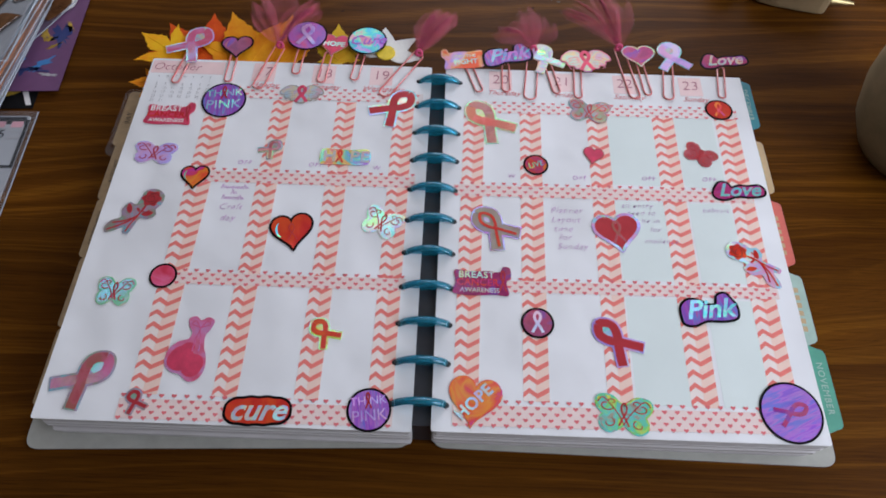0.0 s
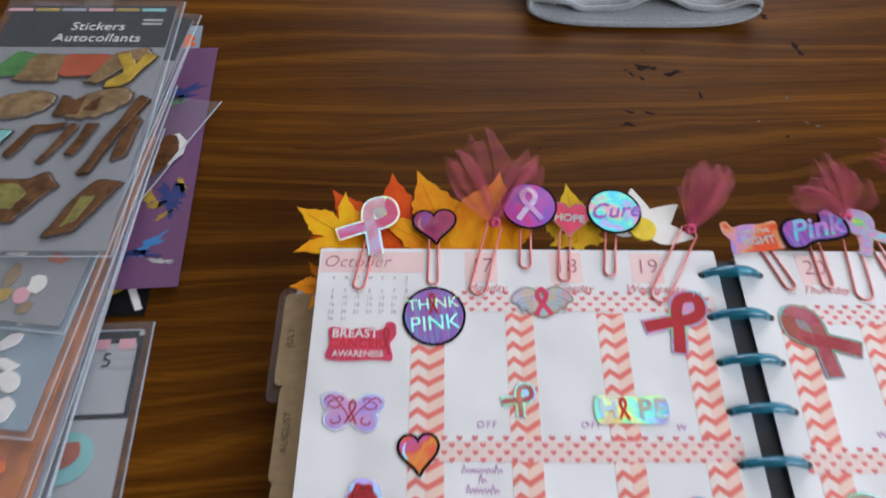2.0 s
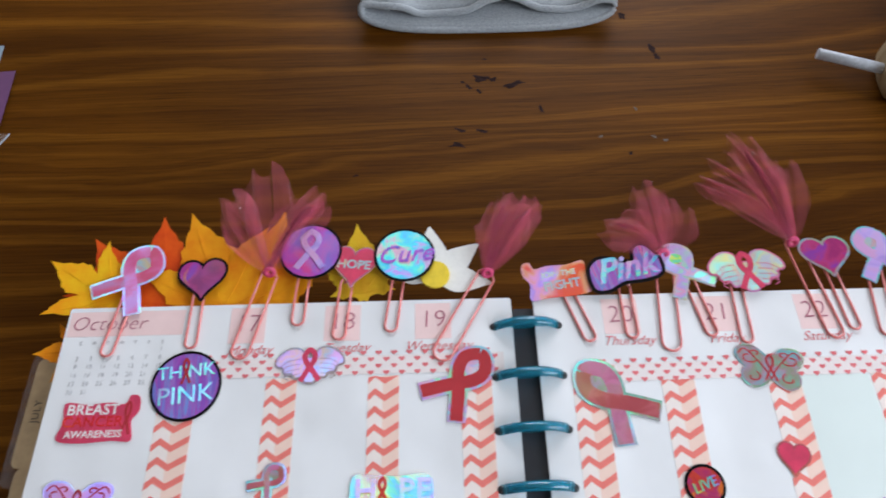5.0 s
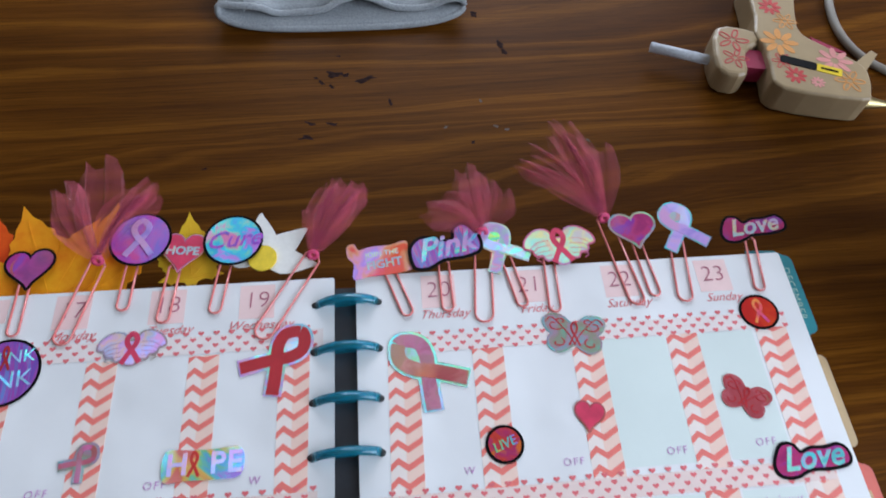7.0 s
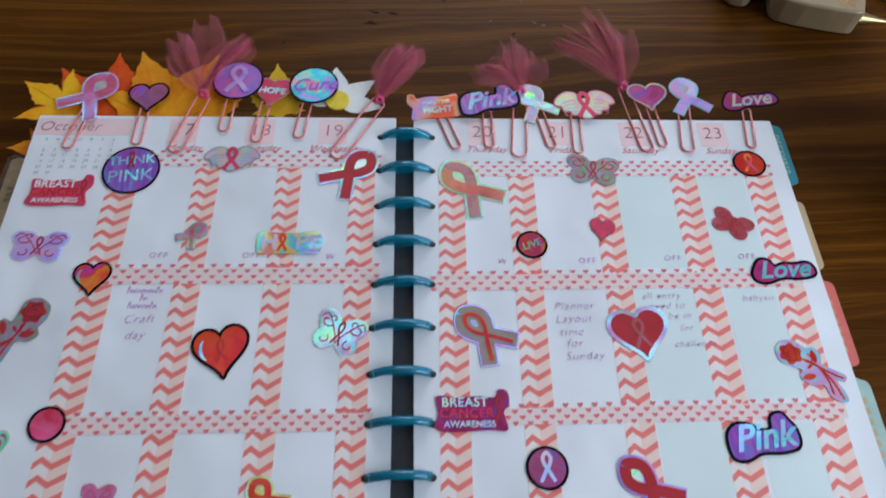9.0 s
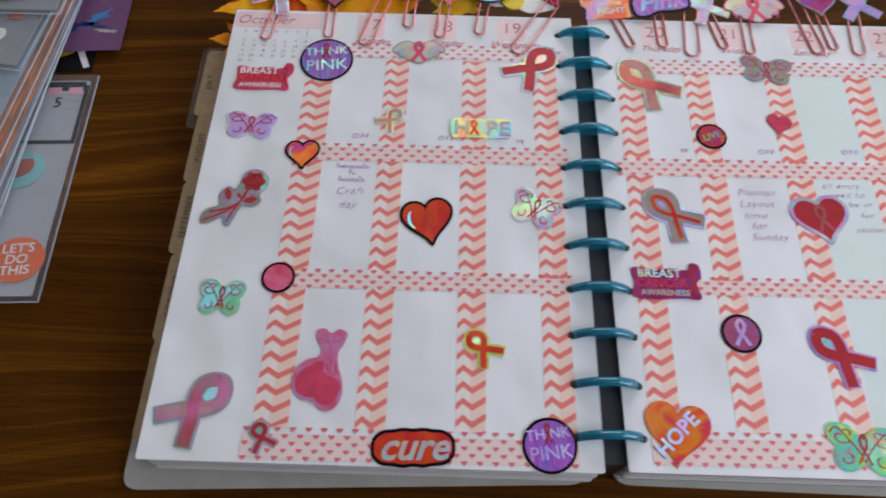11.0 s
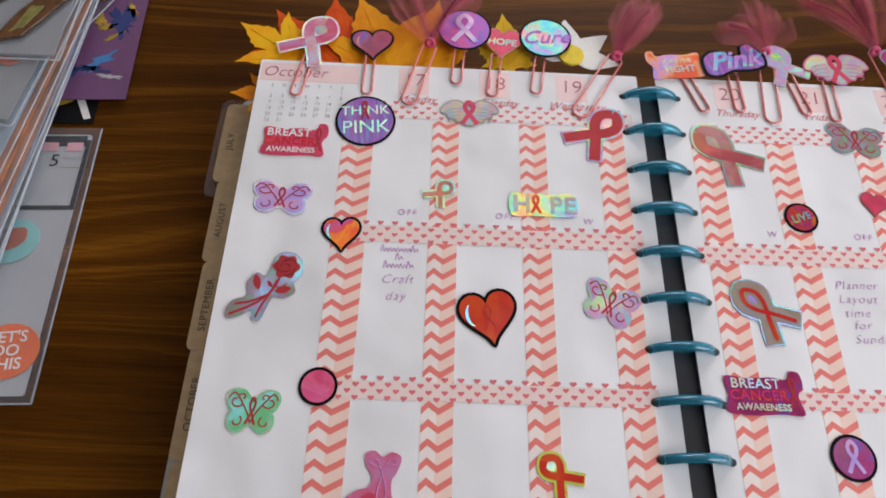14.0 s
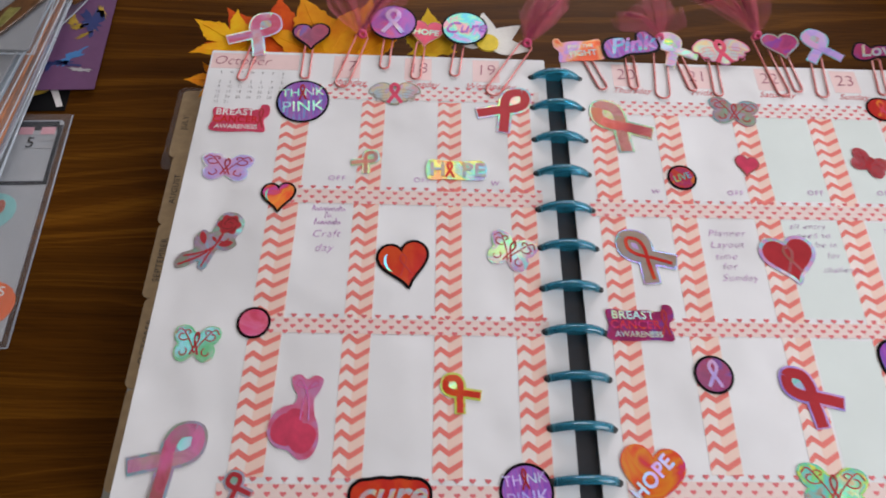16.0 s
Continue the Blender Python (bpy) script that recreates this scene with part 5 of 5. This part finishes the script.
# low layers first
p = packet("white sticker packet in a clear sleeve with black frame", -0.3135, -0.0540, 0.105, 0.166, 0.0008, 2.7, WHITE_CARD, False, 0.0030)
zt = 0.0015
part("frame_bar", plate(rect(-0.095, 0.110, -0.0045, 0.1128), zt, zt + 0.0002), BLACK, p, "black frame line")
part("frame_bar", plate(rect(-0.0072, 0.1128, -0.0045, 0.158), zt, zt + 0.0002), BLACK, p, "black frame line")
part("frame_bar", plate(rect(-0.095, 0.1535, -0.0072, 0.161), zt, zt + 0.0002), BLACK, p, "black header line")
for x in (-0.013, -0.027, -0.040):
    part("colour_square", plate(rect(x - 0.0045, 0.1500, x + 0.0045, 0.1560), zt + 0.0002, zt + 0.0004), PINKP, p, "pink square")
words("5", 0.0120, BLACK, p, -0.0225, 0.1430, zt + 0.0003, name="count_number")
words("count", 0.0048, GREY_PEN, p, -0.0125, 0.1455, zt + 0.0003, name="count_word")
part("print_bar", plate(rect(-0.0180, 0.1385, -0.0080, 0.1408), zt, zt + 0.0003), GREY_PEN, p)
puffy(p, oval(-0.0330, 0.0900, 0.0300, 0.0270, 20), zt, TEALP, None, 0.0006, "sticker_base")
puffy(p, oval(-0.0340, 0.0910, 0.0190, 0.0130, 35, wob=0.15, seed=2), zt + 0.0004, CORALP, None, 0.0008)
puffy(p, oval(-0.0190, 0.0270, 0.0330, 0.0300, 0), zt, ORANGEP, None, 0.0007, "round_sticker")
words("LET'S\nDO\nTHIS", 0.0085, WHITE, p, -0.0190, 0.0270, zt + 0.0008, 4, 0.0, 0.0001, name="slogan", line=0.85)

c = thing("card", "dark printed card with an orange edge under the pile", "card", pose(-0.3290, 0.1170, 0.0004, 0, 0, 3))
part("sheet", plate(rect(-0.075, 0.0, 0.0, 0.110), 0.0, 0.0004), DARKHEAD, c)
part("white_stripe", plate([(-0.014, 0.020), (-0.010, 0.022), (-0.002, 0.004), (-0.006, 0.003)], 0.0004, 0.0006), WHITE, c)
part("orange_shape", plate(oval(-0.030, 0.018, 0.034, 0.012, 10), 0.0004, 0.0006), GOLDP, c)
c = thing("card", "small white card with a red shape by the pile", "card", pose(-0.3395, 0.3400, 0.0004, 0, 0, 4))
part("sheet", plate(rect(-0.050, -0.030, 0.0, 0.0225), 0.0, 0.0004), BLUECARD, c)
part("red_shape", plate(oval(-0.013, 0.004, 0.018, 0.014, 20, 22, 0.7, 5), 0.0004, 0.0006), ORANGEP, c)
c = thing("card", "purple card printed with small dark blue and yellow shapes", "card", pose(-0.3125, 0.1345, 0.0030, 0, 0, 3.3))
part("sheet", plate(rect(-0.095, 0.0, 0.0, 0.2015), 0.0, 0.0004), PURPLE, c)
for cx, cy, w, h, rot, mat, sd in ((-0.022, 0.030, 0.022, 0.007, 40, BLUEP, 1), (-0.026, 0.024, 0.018, 0.005, -10, NAVY, 2), (-0.012, 0.018, 0.016, 0.003, -8, GREY_PEN, 3), (-0.036, 0.022, 0.006, 0.008, 0, NAVY, 9), (-0.042, 0.040, 0.010, 0.010, 0, BLUEP, 4), (-0.014, 0.064, 0.016, 0.022, 10, NAVY, 5), (-0.022, 0.060, 0.010, 0.005, 20, GOLDP, 6),
                                   (-0.009, 0.076, 0.006, 0.014, 30, GOLDP, 7), (-0.028, 0.066, 0.006, 0.010, 10, GOLDP, 10), (-0.016, 0.052, 0.012, 0.003, 30, GOLDP, 11), (-0.022, 0.155, 0.030, 0.014, 30, NAVY, 12), (-0.026, 0.150, 0.016, 0.008, 10, GREENP, 13)):
    part("printed_shape", plate(oval(cx, cy, w, h, rot, 26, 1.1, sd), 0.0004, 0.0006), mat, c)

# the fanned packets, lowest first
specs = ((-0.3470, -0.1900, 0.135, 0.400, LILACCARD, "lilac-grey card in a clear sleeve"), (-0.3490, -0.1500, 0.130, 0.370, GLOSS_WHITE, "white card in a clear sleeve"), (-0.3505, -0.1150, 0.128, 0.340, LILACCARD, "printed card in a clear sleeve"),
         (-0.3530, -0.0750, 0.126, 0.320, AUTUMN, "orange autumn sticker packet in a clear sleeve"), (-0.3560, -0.0200, 0.124, 0.300, AUTUMN, "brown and orange autumn sticker packet"),
         (-0.3575, 0.0380, 0.124, 0.280, BLUECARD, "pale blue packet of white flower stickers"), (-0.3560, 0.0930, 0.124, 0.250, GLOSS_WHITE, "white packet of pastel flower stickers"))
z = 0.0040
packs = []
for k, (xr, yb, w, h, mat, lab) in enumerate(specs):
    packs.append(packet(lab, xr, yb, w, h, z, 1.0 - 1.15 * k, mat, k > 3, 0.0034))
    z += 0.0036
zt = 0.0018
r3 = random.Random(21)
for pk, cols, n in ((packs[5], (WHITE, GLOSS_WHITE, OLIVE, PETAL, GREENP), 26), (packs[6], (PINKP, TANP, GOLDP, OLIVE, CORALP, PETAL), 26), (packs[4], (ORANGEP, GOLDP, BROWNP, CORALP), 18), (packs[3], (GOLDP, OLIVE, ORANGEP, NAVY), 12)):
    for q in range(n):
        cx, cy = -0.018 - 0.085 * r3.random(), 0.008 + 0.060 * r3.random()
        puffy(pk, oval(cx, cy, 0.006 + 0.010 * r3.random(), 0.005 + 0.007 * r3.random(), r3.random() * 180, 10, 0.5, q), zt, cols[q % len(cols)], None, 0.0006 + 0.0005 * r3.random(), "flower_sticker")
tp = packet("clear packet of brown autumn puffy stickers with dark header", -0.3410, 0.1385, 0.1250, 0.2130, z, 0.4, GLOSS_WHITE, True, 0.0034)
TOPZ = z
words("Stickers", 0.0112, WHITE, tp, -0.0560, 0.1870, 0.0021, 0, 0.1, spacing=1.05)
words("Autocollants", 0.0112, WHITE, tp, -0.0540, 0.1755, 0.0021, 0, 0.1, spacing=1.05)
for k, mat in enumerate((PINKP, GOLDP, LILACCARD, PINKP, GOLDP, TEALP)):
    part("colour_bar", plate(rect(-0.124 + 0.019 * k, 0.2030, -0.107 + 0.019 * k, 0.2060), 0.0020, 0.0022), mat, tp)
for k in range(2):
    part("print_bar", plate(rect(-0.026, 0.1930 - 0.004 * k, -0.012, 0.1950 - 0.004 * k), 0.0019, 0.0021), GREY_PEN, tp)
zt = 0.0019


def ragged(pts, amount, seed, n=3):
    """An outline with small uneven bumps between its corners."""
    r4, out = random.Random(seed), []
    for (x0, y0), (x1, y1) in zip(pts, pts[1:] + pts[:1]):
        for i in range(n):
            f = i / n
            out.append((x0 + (x1 - x0) * f + r4.uniform(-amount, amount), y0 + (y1 - y0) * f + r4.uniform(-amount, amount)))
    return out


# a row of block letters, logs, twigs, a framed picture and leaves
for k, (pts, mat) in enumerate((([(-0.119, 0.137), (-0.097, 0.139), (-0.086, 0.158), (-0.103, 0.160)], GREENP),
                                ([(-0.098, 0.134), (-0.070, 0.133), (-0.069, 0.157), (-0.090, 0.158)], TANP),
                                ([(-0.070, 0.138), (-0.042, 0.138), (-0.038, 0.157), (-0.068, 0.158)], CORALP),
                                ([(-0.050, 0.132), (-0.040, 0.132), (-0.032, 0.142), (-0.012, 0.158), (-0.016, 0.165), (-0.036, 0.158), (-0.044, 0.144)], TANP),
                                ([(-0.036, 0.128), (-0.028, 0.128), (-0.020, 0.134), (-0.008, 0.157), (-0.016, 0.158), (-0.020, 0.148), (-0.026, 0.158), (-0.034, 0.157), (-0.026, 0.140), (-0.036, 0.133)], GOLDP),
                                (oval(-0.086, 0.113, 0.042, 0.022, 14, 14), TANP), (oval(-0.037, 0.114, 0.044, 0.021, 24, 14), TANP), ([(-0.062, 0.104), (-0.046, 0.104), (-0.044, 0.120), (-0.052, 0.116), (-0.060, 0.121)], BROWNP), ([(-0.044, 0.107), (-0.036, 0.108), (-0.034, 0.120), (-0.041, 0.114)], BROWNP),
                                ([(-0.117, 0.070), (-0.093, 0.070), (-0.084, 0.090), (-0.104, 0.092)], TEALP), ([(-0.112, 0.074), (-0.096, 0.074), (-0.090, 0.086), (-0.104, 0.088)], CORALP),
                                ([(-0.080, 0.070), (-0.070, 0.088), (-0.052, 0.094), (-0.054, 0.097), (-0.072, 0.095), (-0.084, 0.072)], BROWNP), ([(-0.062, 0.066), (-0.058, 0.066), (-0.044, 0.094), (-0.048, 0.096)], BROWNP), ([(-0.046, 0.072), (-0.041, 0.072), (-0.032, 0.096), (-0.038, 0.096)], BROWNP),
                                ([(-0.034, 0.056), (-0.028, 0.058), (-0.016, 0.090), (-0.004, 0.116), (-0.010, 0.120), (-0.022, 0.092)], BROWNP), ([(-0.018, 0.068), (-0.010, 0.072), (-0.006, 0.100), (-0.012, 0.104)], BROWNP),
                                ([(-0.124, 0.026), (-0.064, 0.022), (-0.056, 0.034), (-0.044, 0.048), (-0.052, 0.058), (-0.064, 0.052), (-0.124, 0.056)], BROWNP), ([(-0.122, 0.033), (-0.066, 0.031), (-0.060, 0.042), (-0.068, 0.049), (-0.122, 0.052)], OLIVE),
                                ([(-0.042, 0.012), (-0.026, 0.016), (-0.014, 0.036), (-0.006, 0.050), (-0.020, 0.052), (-0.032, 0.036)], BROWNP), ([(-0.034, 0.018), (-0.026, 0.022), (-0.018, 0.040), (-0.026, 0.040)], OLIVE), ([(-0.124, 0.100), (-0.108, 0.102), (-0.106, 0.122), (-0.122, 0.124)], CORALP))):
    puffy(tp, smooth(ragged(pts, 0.0007, k), 2, True), zt + 0.00025 * (k % 5), mat, DARKBROWN, 0.0017)
tag = thing("hang_tab", "clear plastic hanging tab with green price card", "tag", pose(-0.4030, 0.3520, TOPZ + 0.004, 0, 0, 3))
part("tab", plate(rect(-0.010, -0.010, 0.010, 0.020, 0.004), 0.0, 0.0006), CLEAR, tag)
part("price_card", plate(rect(-0.022, 0.012, 0.026, 0.060, 0.003), 0.0007, 0.0012), GREENP, tag, "green price card")
part("price_bar", plate(rect(-0.008, 0.022, 0.000, 0.034), 0.0012, 0.0014), WHITE, tag)
fp = thing("plastic_flap", "loose clear plastic sleeve flap over the purple card", "plastic sleeve", pose(0, 0, 0.0044))
part("film", plate([(-0.3115, 0.2800), (-0.3560, 0.1800), (-0.3900, 0.1800), (-0.3500, 0.2850)], 0.0, 0.0003), CLEAR, fp)
b = tube(bmesh.new(), smooth([(-0.3115, 0.2800, 0.0004), (-0.3260, 0.2450, 0.0018), (-0.3420, 0.2080, 0.0010), (-0.3560, 0.1800, 0.0006)], 6), 0.0006, 6)
part("folded_edge", b, SLEEVE_EDGE, fp)
part("puffy_sticker", plate(oval(-0.344, 0.232, 0.020, 0.036, -25, 12, 0.3, 3), 0.0003, 0.0014), BROWNP, fp)
part("white_backing", plate(oval(-0.3385, 0.238, 0.022, 0.028, -25, 7, 0.2, 4), 0.0, 0.0006), WHITE, fp)

# ---- folded grey garment ----
def garment_material():
    m, nt, bs = material("grey_knit")
    v = coords(nt)
    nt.links.new(ramp(nt, noise_tex(nt, v, 700, 3, 0.7), [(0.3, (0.25, 0.27, 0.29)), (0.7, (0.40, 0.43, 0.46))]), bs.inputs["Base Color"])
    bs.inputs["Roughness"].default_value = 0.95
    bs.inputs["Sheen Weight"].default_value = 0.3
    bump(nt, bs, noise_tex(nt, v, 1400, 3), 0.6, 0.0006)
    return m


KNIT = garment_material()
sh = thing("folded_shirt", "grey knitted garment with a rolled hem lying on the table", "clothing", pose(-0.0010, 0.3705, 0.0))
b = bmesh.new()
NU, NV = 72, 22


def cuff(a, t):
    """A point of the flattened sleeve: angle a round it, t from hem to far end."""
    ca, sa = math.cos(a), math.sin(a)
    u = (abs(ca) ** 0.8) * (1 if ca > 0 else -1)
    hx, over = 0.089 * u, (1 if sa > 0 else 0)
    k = min(1.0, t / 0.30)
    k = k * k * (3 - 2 * k)
    gap = 0.0062 + 0.0085 * abs(u) ** 5 * (1 - k) + 0.020 * k
    wave = math.sin(hx * 74 + 0.9 + 0.8 * math.sin(t * 5))
    fold = (0.0072 * (abs(wave) ** 0.6) * (1 if wave > 0 else -1) + 0.0018 * math.sin(hx * 170 + t * 9)) * over * (0.62 + 0.38 * k) * (1 - abs(u) ** 6)
    low = 0.0024 + 0.0012 * abs(u) ** 4
    hz = low + gap / 2 + (gap / 2) * (abs(sa) ** 0.6) * (1 if sa > 0 else -1) + (fold + 0.0026 * (1 - k) * over) * (abs(sa) ** 0.6)
    back = 0.0085 + 0.0030 * math.sin(hx * 45 + 0.8) + 0.0016 * math.sin(hx * 110)
    y = t * 0.19 + 0.0065 * abs(u) ** 4 * (1 - t) + ((back if over else -0.0045) * (abs(sa) ** 0.7)) * (1 - t)
    return hx * (1 + 0.05 * t), y, max(0.0006, hz)


grid = [[b.verts.new(cuff(i * math.tau / NU, j / NV)) for i in range(NU)] for j in range(NV + 1)]
for j in range(NV):
    for i in range(NU):
        f = b.faces.new((grid[j][i], grid[j][(i + 1) % NU], grid[j + 1][(i + 1) % NU], grid[j + 1][i]))
        f.smooth = True
bmesh.ops.recalc_face_normals(b, faces=b.faces[:])
body = part("sleeve_body", b, KNIT, sh)
sd = body.modifiers.new("cloth", "SOLIDIFY")
sd.thickness, sd.offset = 0.0022, -1
hem = [(x, y, max(0.0024, z)) for x, y, z in [cuff(i * math.tau / 72, 0.0) for i in range(72)]]
part("hem", tube(bmesh.new(), hem, 0.0024, 8, True), KNIT, sh, "rolled grey hem")
part("seam", tube(bmesh.new(), smooth([(-0.070, 0.004, 0.0130), (-0.0695, 0.010, 0.0165), (-0.070, 0.018, 0.0200)], 5), 0.0008, 6), KNIT, sh)

# ---- floral glue gun ----
CREAM = plain("cream_plastic", (0.36, 0.265, 0.15), 0.35, vary=0.06, coat=0.2)
BRASS = plain("brass_nozzle", (0.45, 0.36, 0.18), 0.3, metal=0.9)
GLUE = sheer("glue_stick", (0.62, 0.66, 0.72), 0.75, 0.3)
CABLE = plain("white_cable", (0.26, 0.24, 0.21), 0.5)
YELLOWL = plain("yellow_label", (0.75, 0.55, 0.02), 0.4)
HOTPINK = plain("hot_pink_plastic", (0.30, 0.025, 0.07), 0.35)
gun = thing("glue_gun", "cream floral-printed hot glue gun lying on its side", "glue gun", pose(0.3040, 0.2870, 0.0, 0, 0, -11) @ Matrix.Diagonal((0.88, 0.88, 0.80, 1)))
BODY = [(-0.012, -0.018), (0.048, -0.022), (0.056, -0.014), (0.058, 0.008), (0.050, 0.020), (0.024, 0.036), (0.010, 0.052), (0.012, 0.110), (-0.024, 0.116), (-0.024, 0.060), (-0.026, 0.040), (-0.020, 0.024), (-0.018, 0.004)]
gb = part("body", plate(smooth(BODY, 3, True), 0.001, 0.029), CREAM, gun)
mb = gb.modifiers.new("round", "BEVEL")
mb.width, mb.segments = 0.0085, 5
rb = part("rear_block", plate(smooth([(-0.058, -0.002), (-0.036, -0.006), (-0.034, 0.020), (-0.022, 0.032), (-0.024, 0.044), (-0.056, 0.044)], 3, True), 0.002, 0.027), CREAM, gun)
mb = rb.modifiers.new("round", "BEVEL")
mb.width, mb.segments = 0.004, 3
part("trigger", plate(rect(-0.036, 0.006, -0.018, 0.026, 0.003), 0.006, 0.022), HOTPINK, gun, "hot pink trigger")
part("switch_slot", plate(rect(-0.014, -0.004, 0.014, 0.004, 0.002), 0.0285, 0.0296), DARKHEAD, gun, "dark slot", m=pose(0.004, 0.0100, 0, 0, 0, -12))
part("warning_label", plate(rect(0.014, -0.004, 0.033, 0.004, 0.001), 0.0285, 0.0295), YELLOWL, gun, "yellow warning label", m=pose(0.004, 0.0100, 0, 0, 0, -12))
part("print_bar", plate(rect(0.017, -0.001, 0.030, 0.001), 0.0295, 0.0297), BLACK, gun, m=pose(0.004, 0.0100, 0, 0, 0, -12))
nz = bmesh.new()
bmesh.ops.create_cone(nz, cap_ends=True, segments=20, radius1=0.0065, radius2=0.0016, depth=0.026, matrix=Matrix.Translation((0.068, -0.010, 0.013)) @ Matrix.Rotation(radians(90), 4, "Y"))
part("nozzle", nz, BRASS, gun, "brass nozzle tip")
part("glue_stick", tube(bmesh.new(), [(-0.106, 0.026, 0.014), (-0.050, 0.016, 0.014)], 0.0042, 14), GLUE, gun, "translucent glue stick")
part("stand_leg", plate([(0.046, 0.016), (0.070, 0.040), (0.074, 0.036), (0.056, 0.008)], 0.008, 0.022), CREAM, gun, "folded stand")
part("hot_pink_patch", plate([(0.020, 0.044), (0.046, 0.030), (0.030, 0.030), (0.022, 0.034)], 0.010, 0.026), HOTPINK, gun, "hot pink guard")


def flower(cx, cy, r, n, mat, solid, zz=0.0291):
    bb = bmesh.new()
    for k in range(n):
        a = k * math.tau / n
        pet = oval(cx + 0.58 * r * math.cos(a), cy + 0.58 * r * math.sin(a), 0.78 * r, 0.34 * r, math.degrees(a), 10)
        if solid:
            prism(bb, pet, zz, zz + 0.0002)
        else:
            strip(bb, pet, r * 0.09, zz, zz + 0.0002, True)
    part("flower_print", bb, mat, gun)


FL_RED = plain("flower_red", (0.50, 0.06, 0.06), 0.4)
FL_ORANGE = plain("flower_orange", (0.62, 0.28, 0.08), 0.4)
FL_PINK = plain("flower_pink", (0.66, 0.28, 0.26), 0.4)
for cx, cy, r, n, mat, solid in ((-0.008, 0.031, 0.016, 8, FL_ORANGE, True), (0.033, 0.016, 0.015, 8, FL_PINK, True), (0.000, -0.004, 0.009, 9, FL_RED, True), (0.016, -0.009, 0.006, 9, FL_PINK, True), (0.041, -0.004, 0.012, 6, FL_ORANGE, False),
                                 (-0.010, 0.072, 0.010, 9, FL_RED, True), (0.000, 0.056, 0.010, 6, FL_ORANGE, False), (-0.008, 0.010, 0.009, 6, FL_RED, False), (-0.014, 0.098, 0.012, 8, FL_ORANGE, True)):
    flower(cx, cy, r, n, mat, solid)
for cx, cy, r, n, mat, solid in ((-0.044, 0.030, 0.013, 5, FL_RED, False), (-0.044, 0.010, 0.011, 5, FL_RED, False)):
    flower(cx, cy, r, n, mat, solid, 0.0271)
cable = thing("cable", "white power cable curving across the table", "cable", pose(0.395, 0.335, 0.0))
part("lead", tube(bmesh.new(), smooth([(0.060, -0.050, 0.003), (0.020, -0.046, 0.003), (-0.015, -0.022, 0.003), (-0.026, 0.014, 0.003), (-0.014, 0.060, 0.003), (0.020, 0.090, 0.003), (0.080, 0.110, 0.003)], 8), 0.0030, 10), CABLE, cable)

# ---- round container at the table's right ----
POT = plain("olive_stoneware", (0.24, 0.18, 0.10), 0.9, vary=0.15, scale=40, spec=0.1)
pot = thing("pot", "olive brown round stoneware pot in shade on the table", "pot", pose(0.3840, 0.1080, 0.0))
b = bmesh.new()
# The unseen upper part is made tall to shade the table beside it.
prof = [(0.0, 0.0), (0.040, 0.0), (0.046, 0.003), (0.057, 0.022), (0.064, 0.048), (0.065, 0.066), (0.062, 0.088), (0.055, 0.112), (0.048, 0.130), (0.047, 0.140), (0.050, 0.146), (0.047, 0.148), (0.044, 0.140), (0.046, 0.128), (0.058, 0.088), (0.060, 0.050), (0.040, 0.006), (0.0, 0.006)]
rings = [[b.verts.new((r * math.cos(i * math.tau / 40), r * math.sin(i * math.tau / 40), zz)) for i in range(40)] for r, zz in prof if r > 0]
for ra, rb2 in zip(rings, rings[1:]):
    for i in range(40):
        f = b.faces.new((ra[i], ra[(i + 1) % 40], rb2[(i + 1) % 40], rb2[i]))
        f.smooth = True
b.faces.new(rings[0][::-1])
b.faces.new(rings[-1])
part("bowl", b, POT, pot)
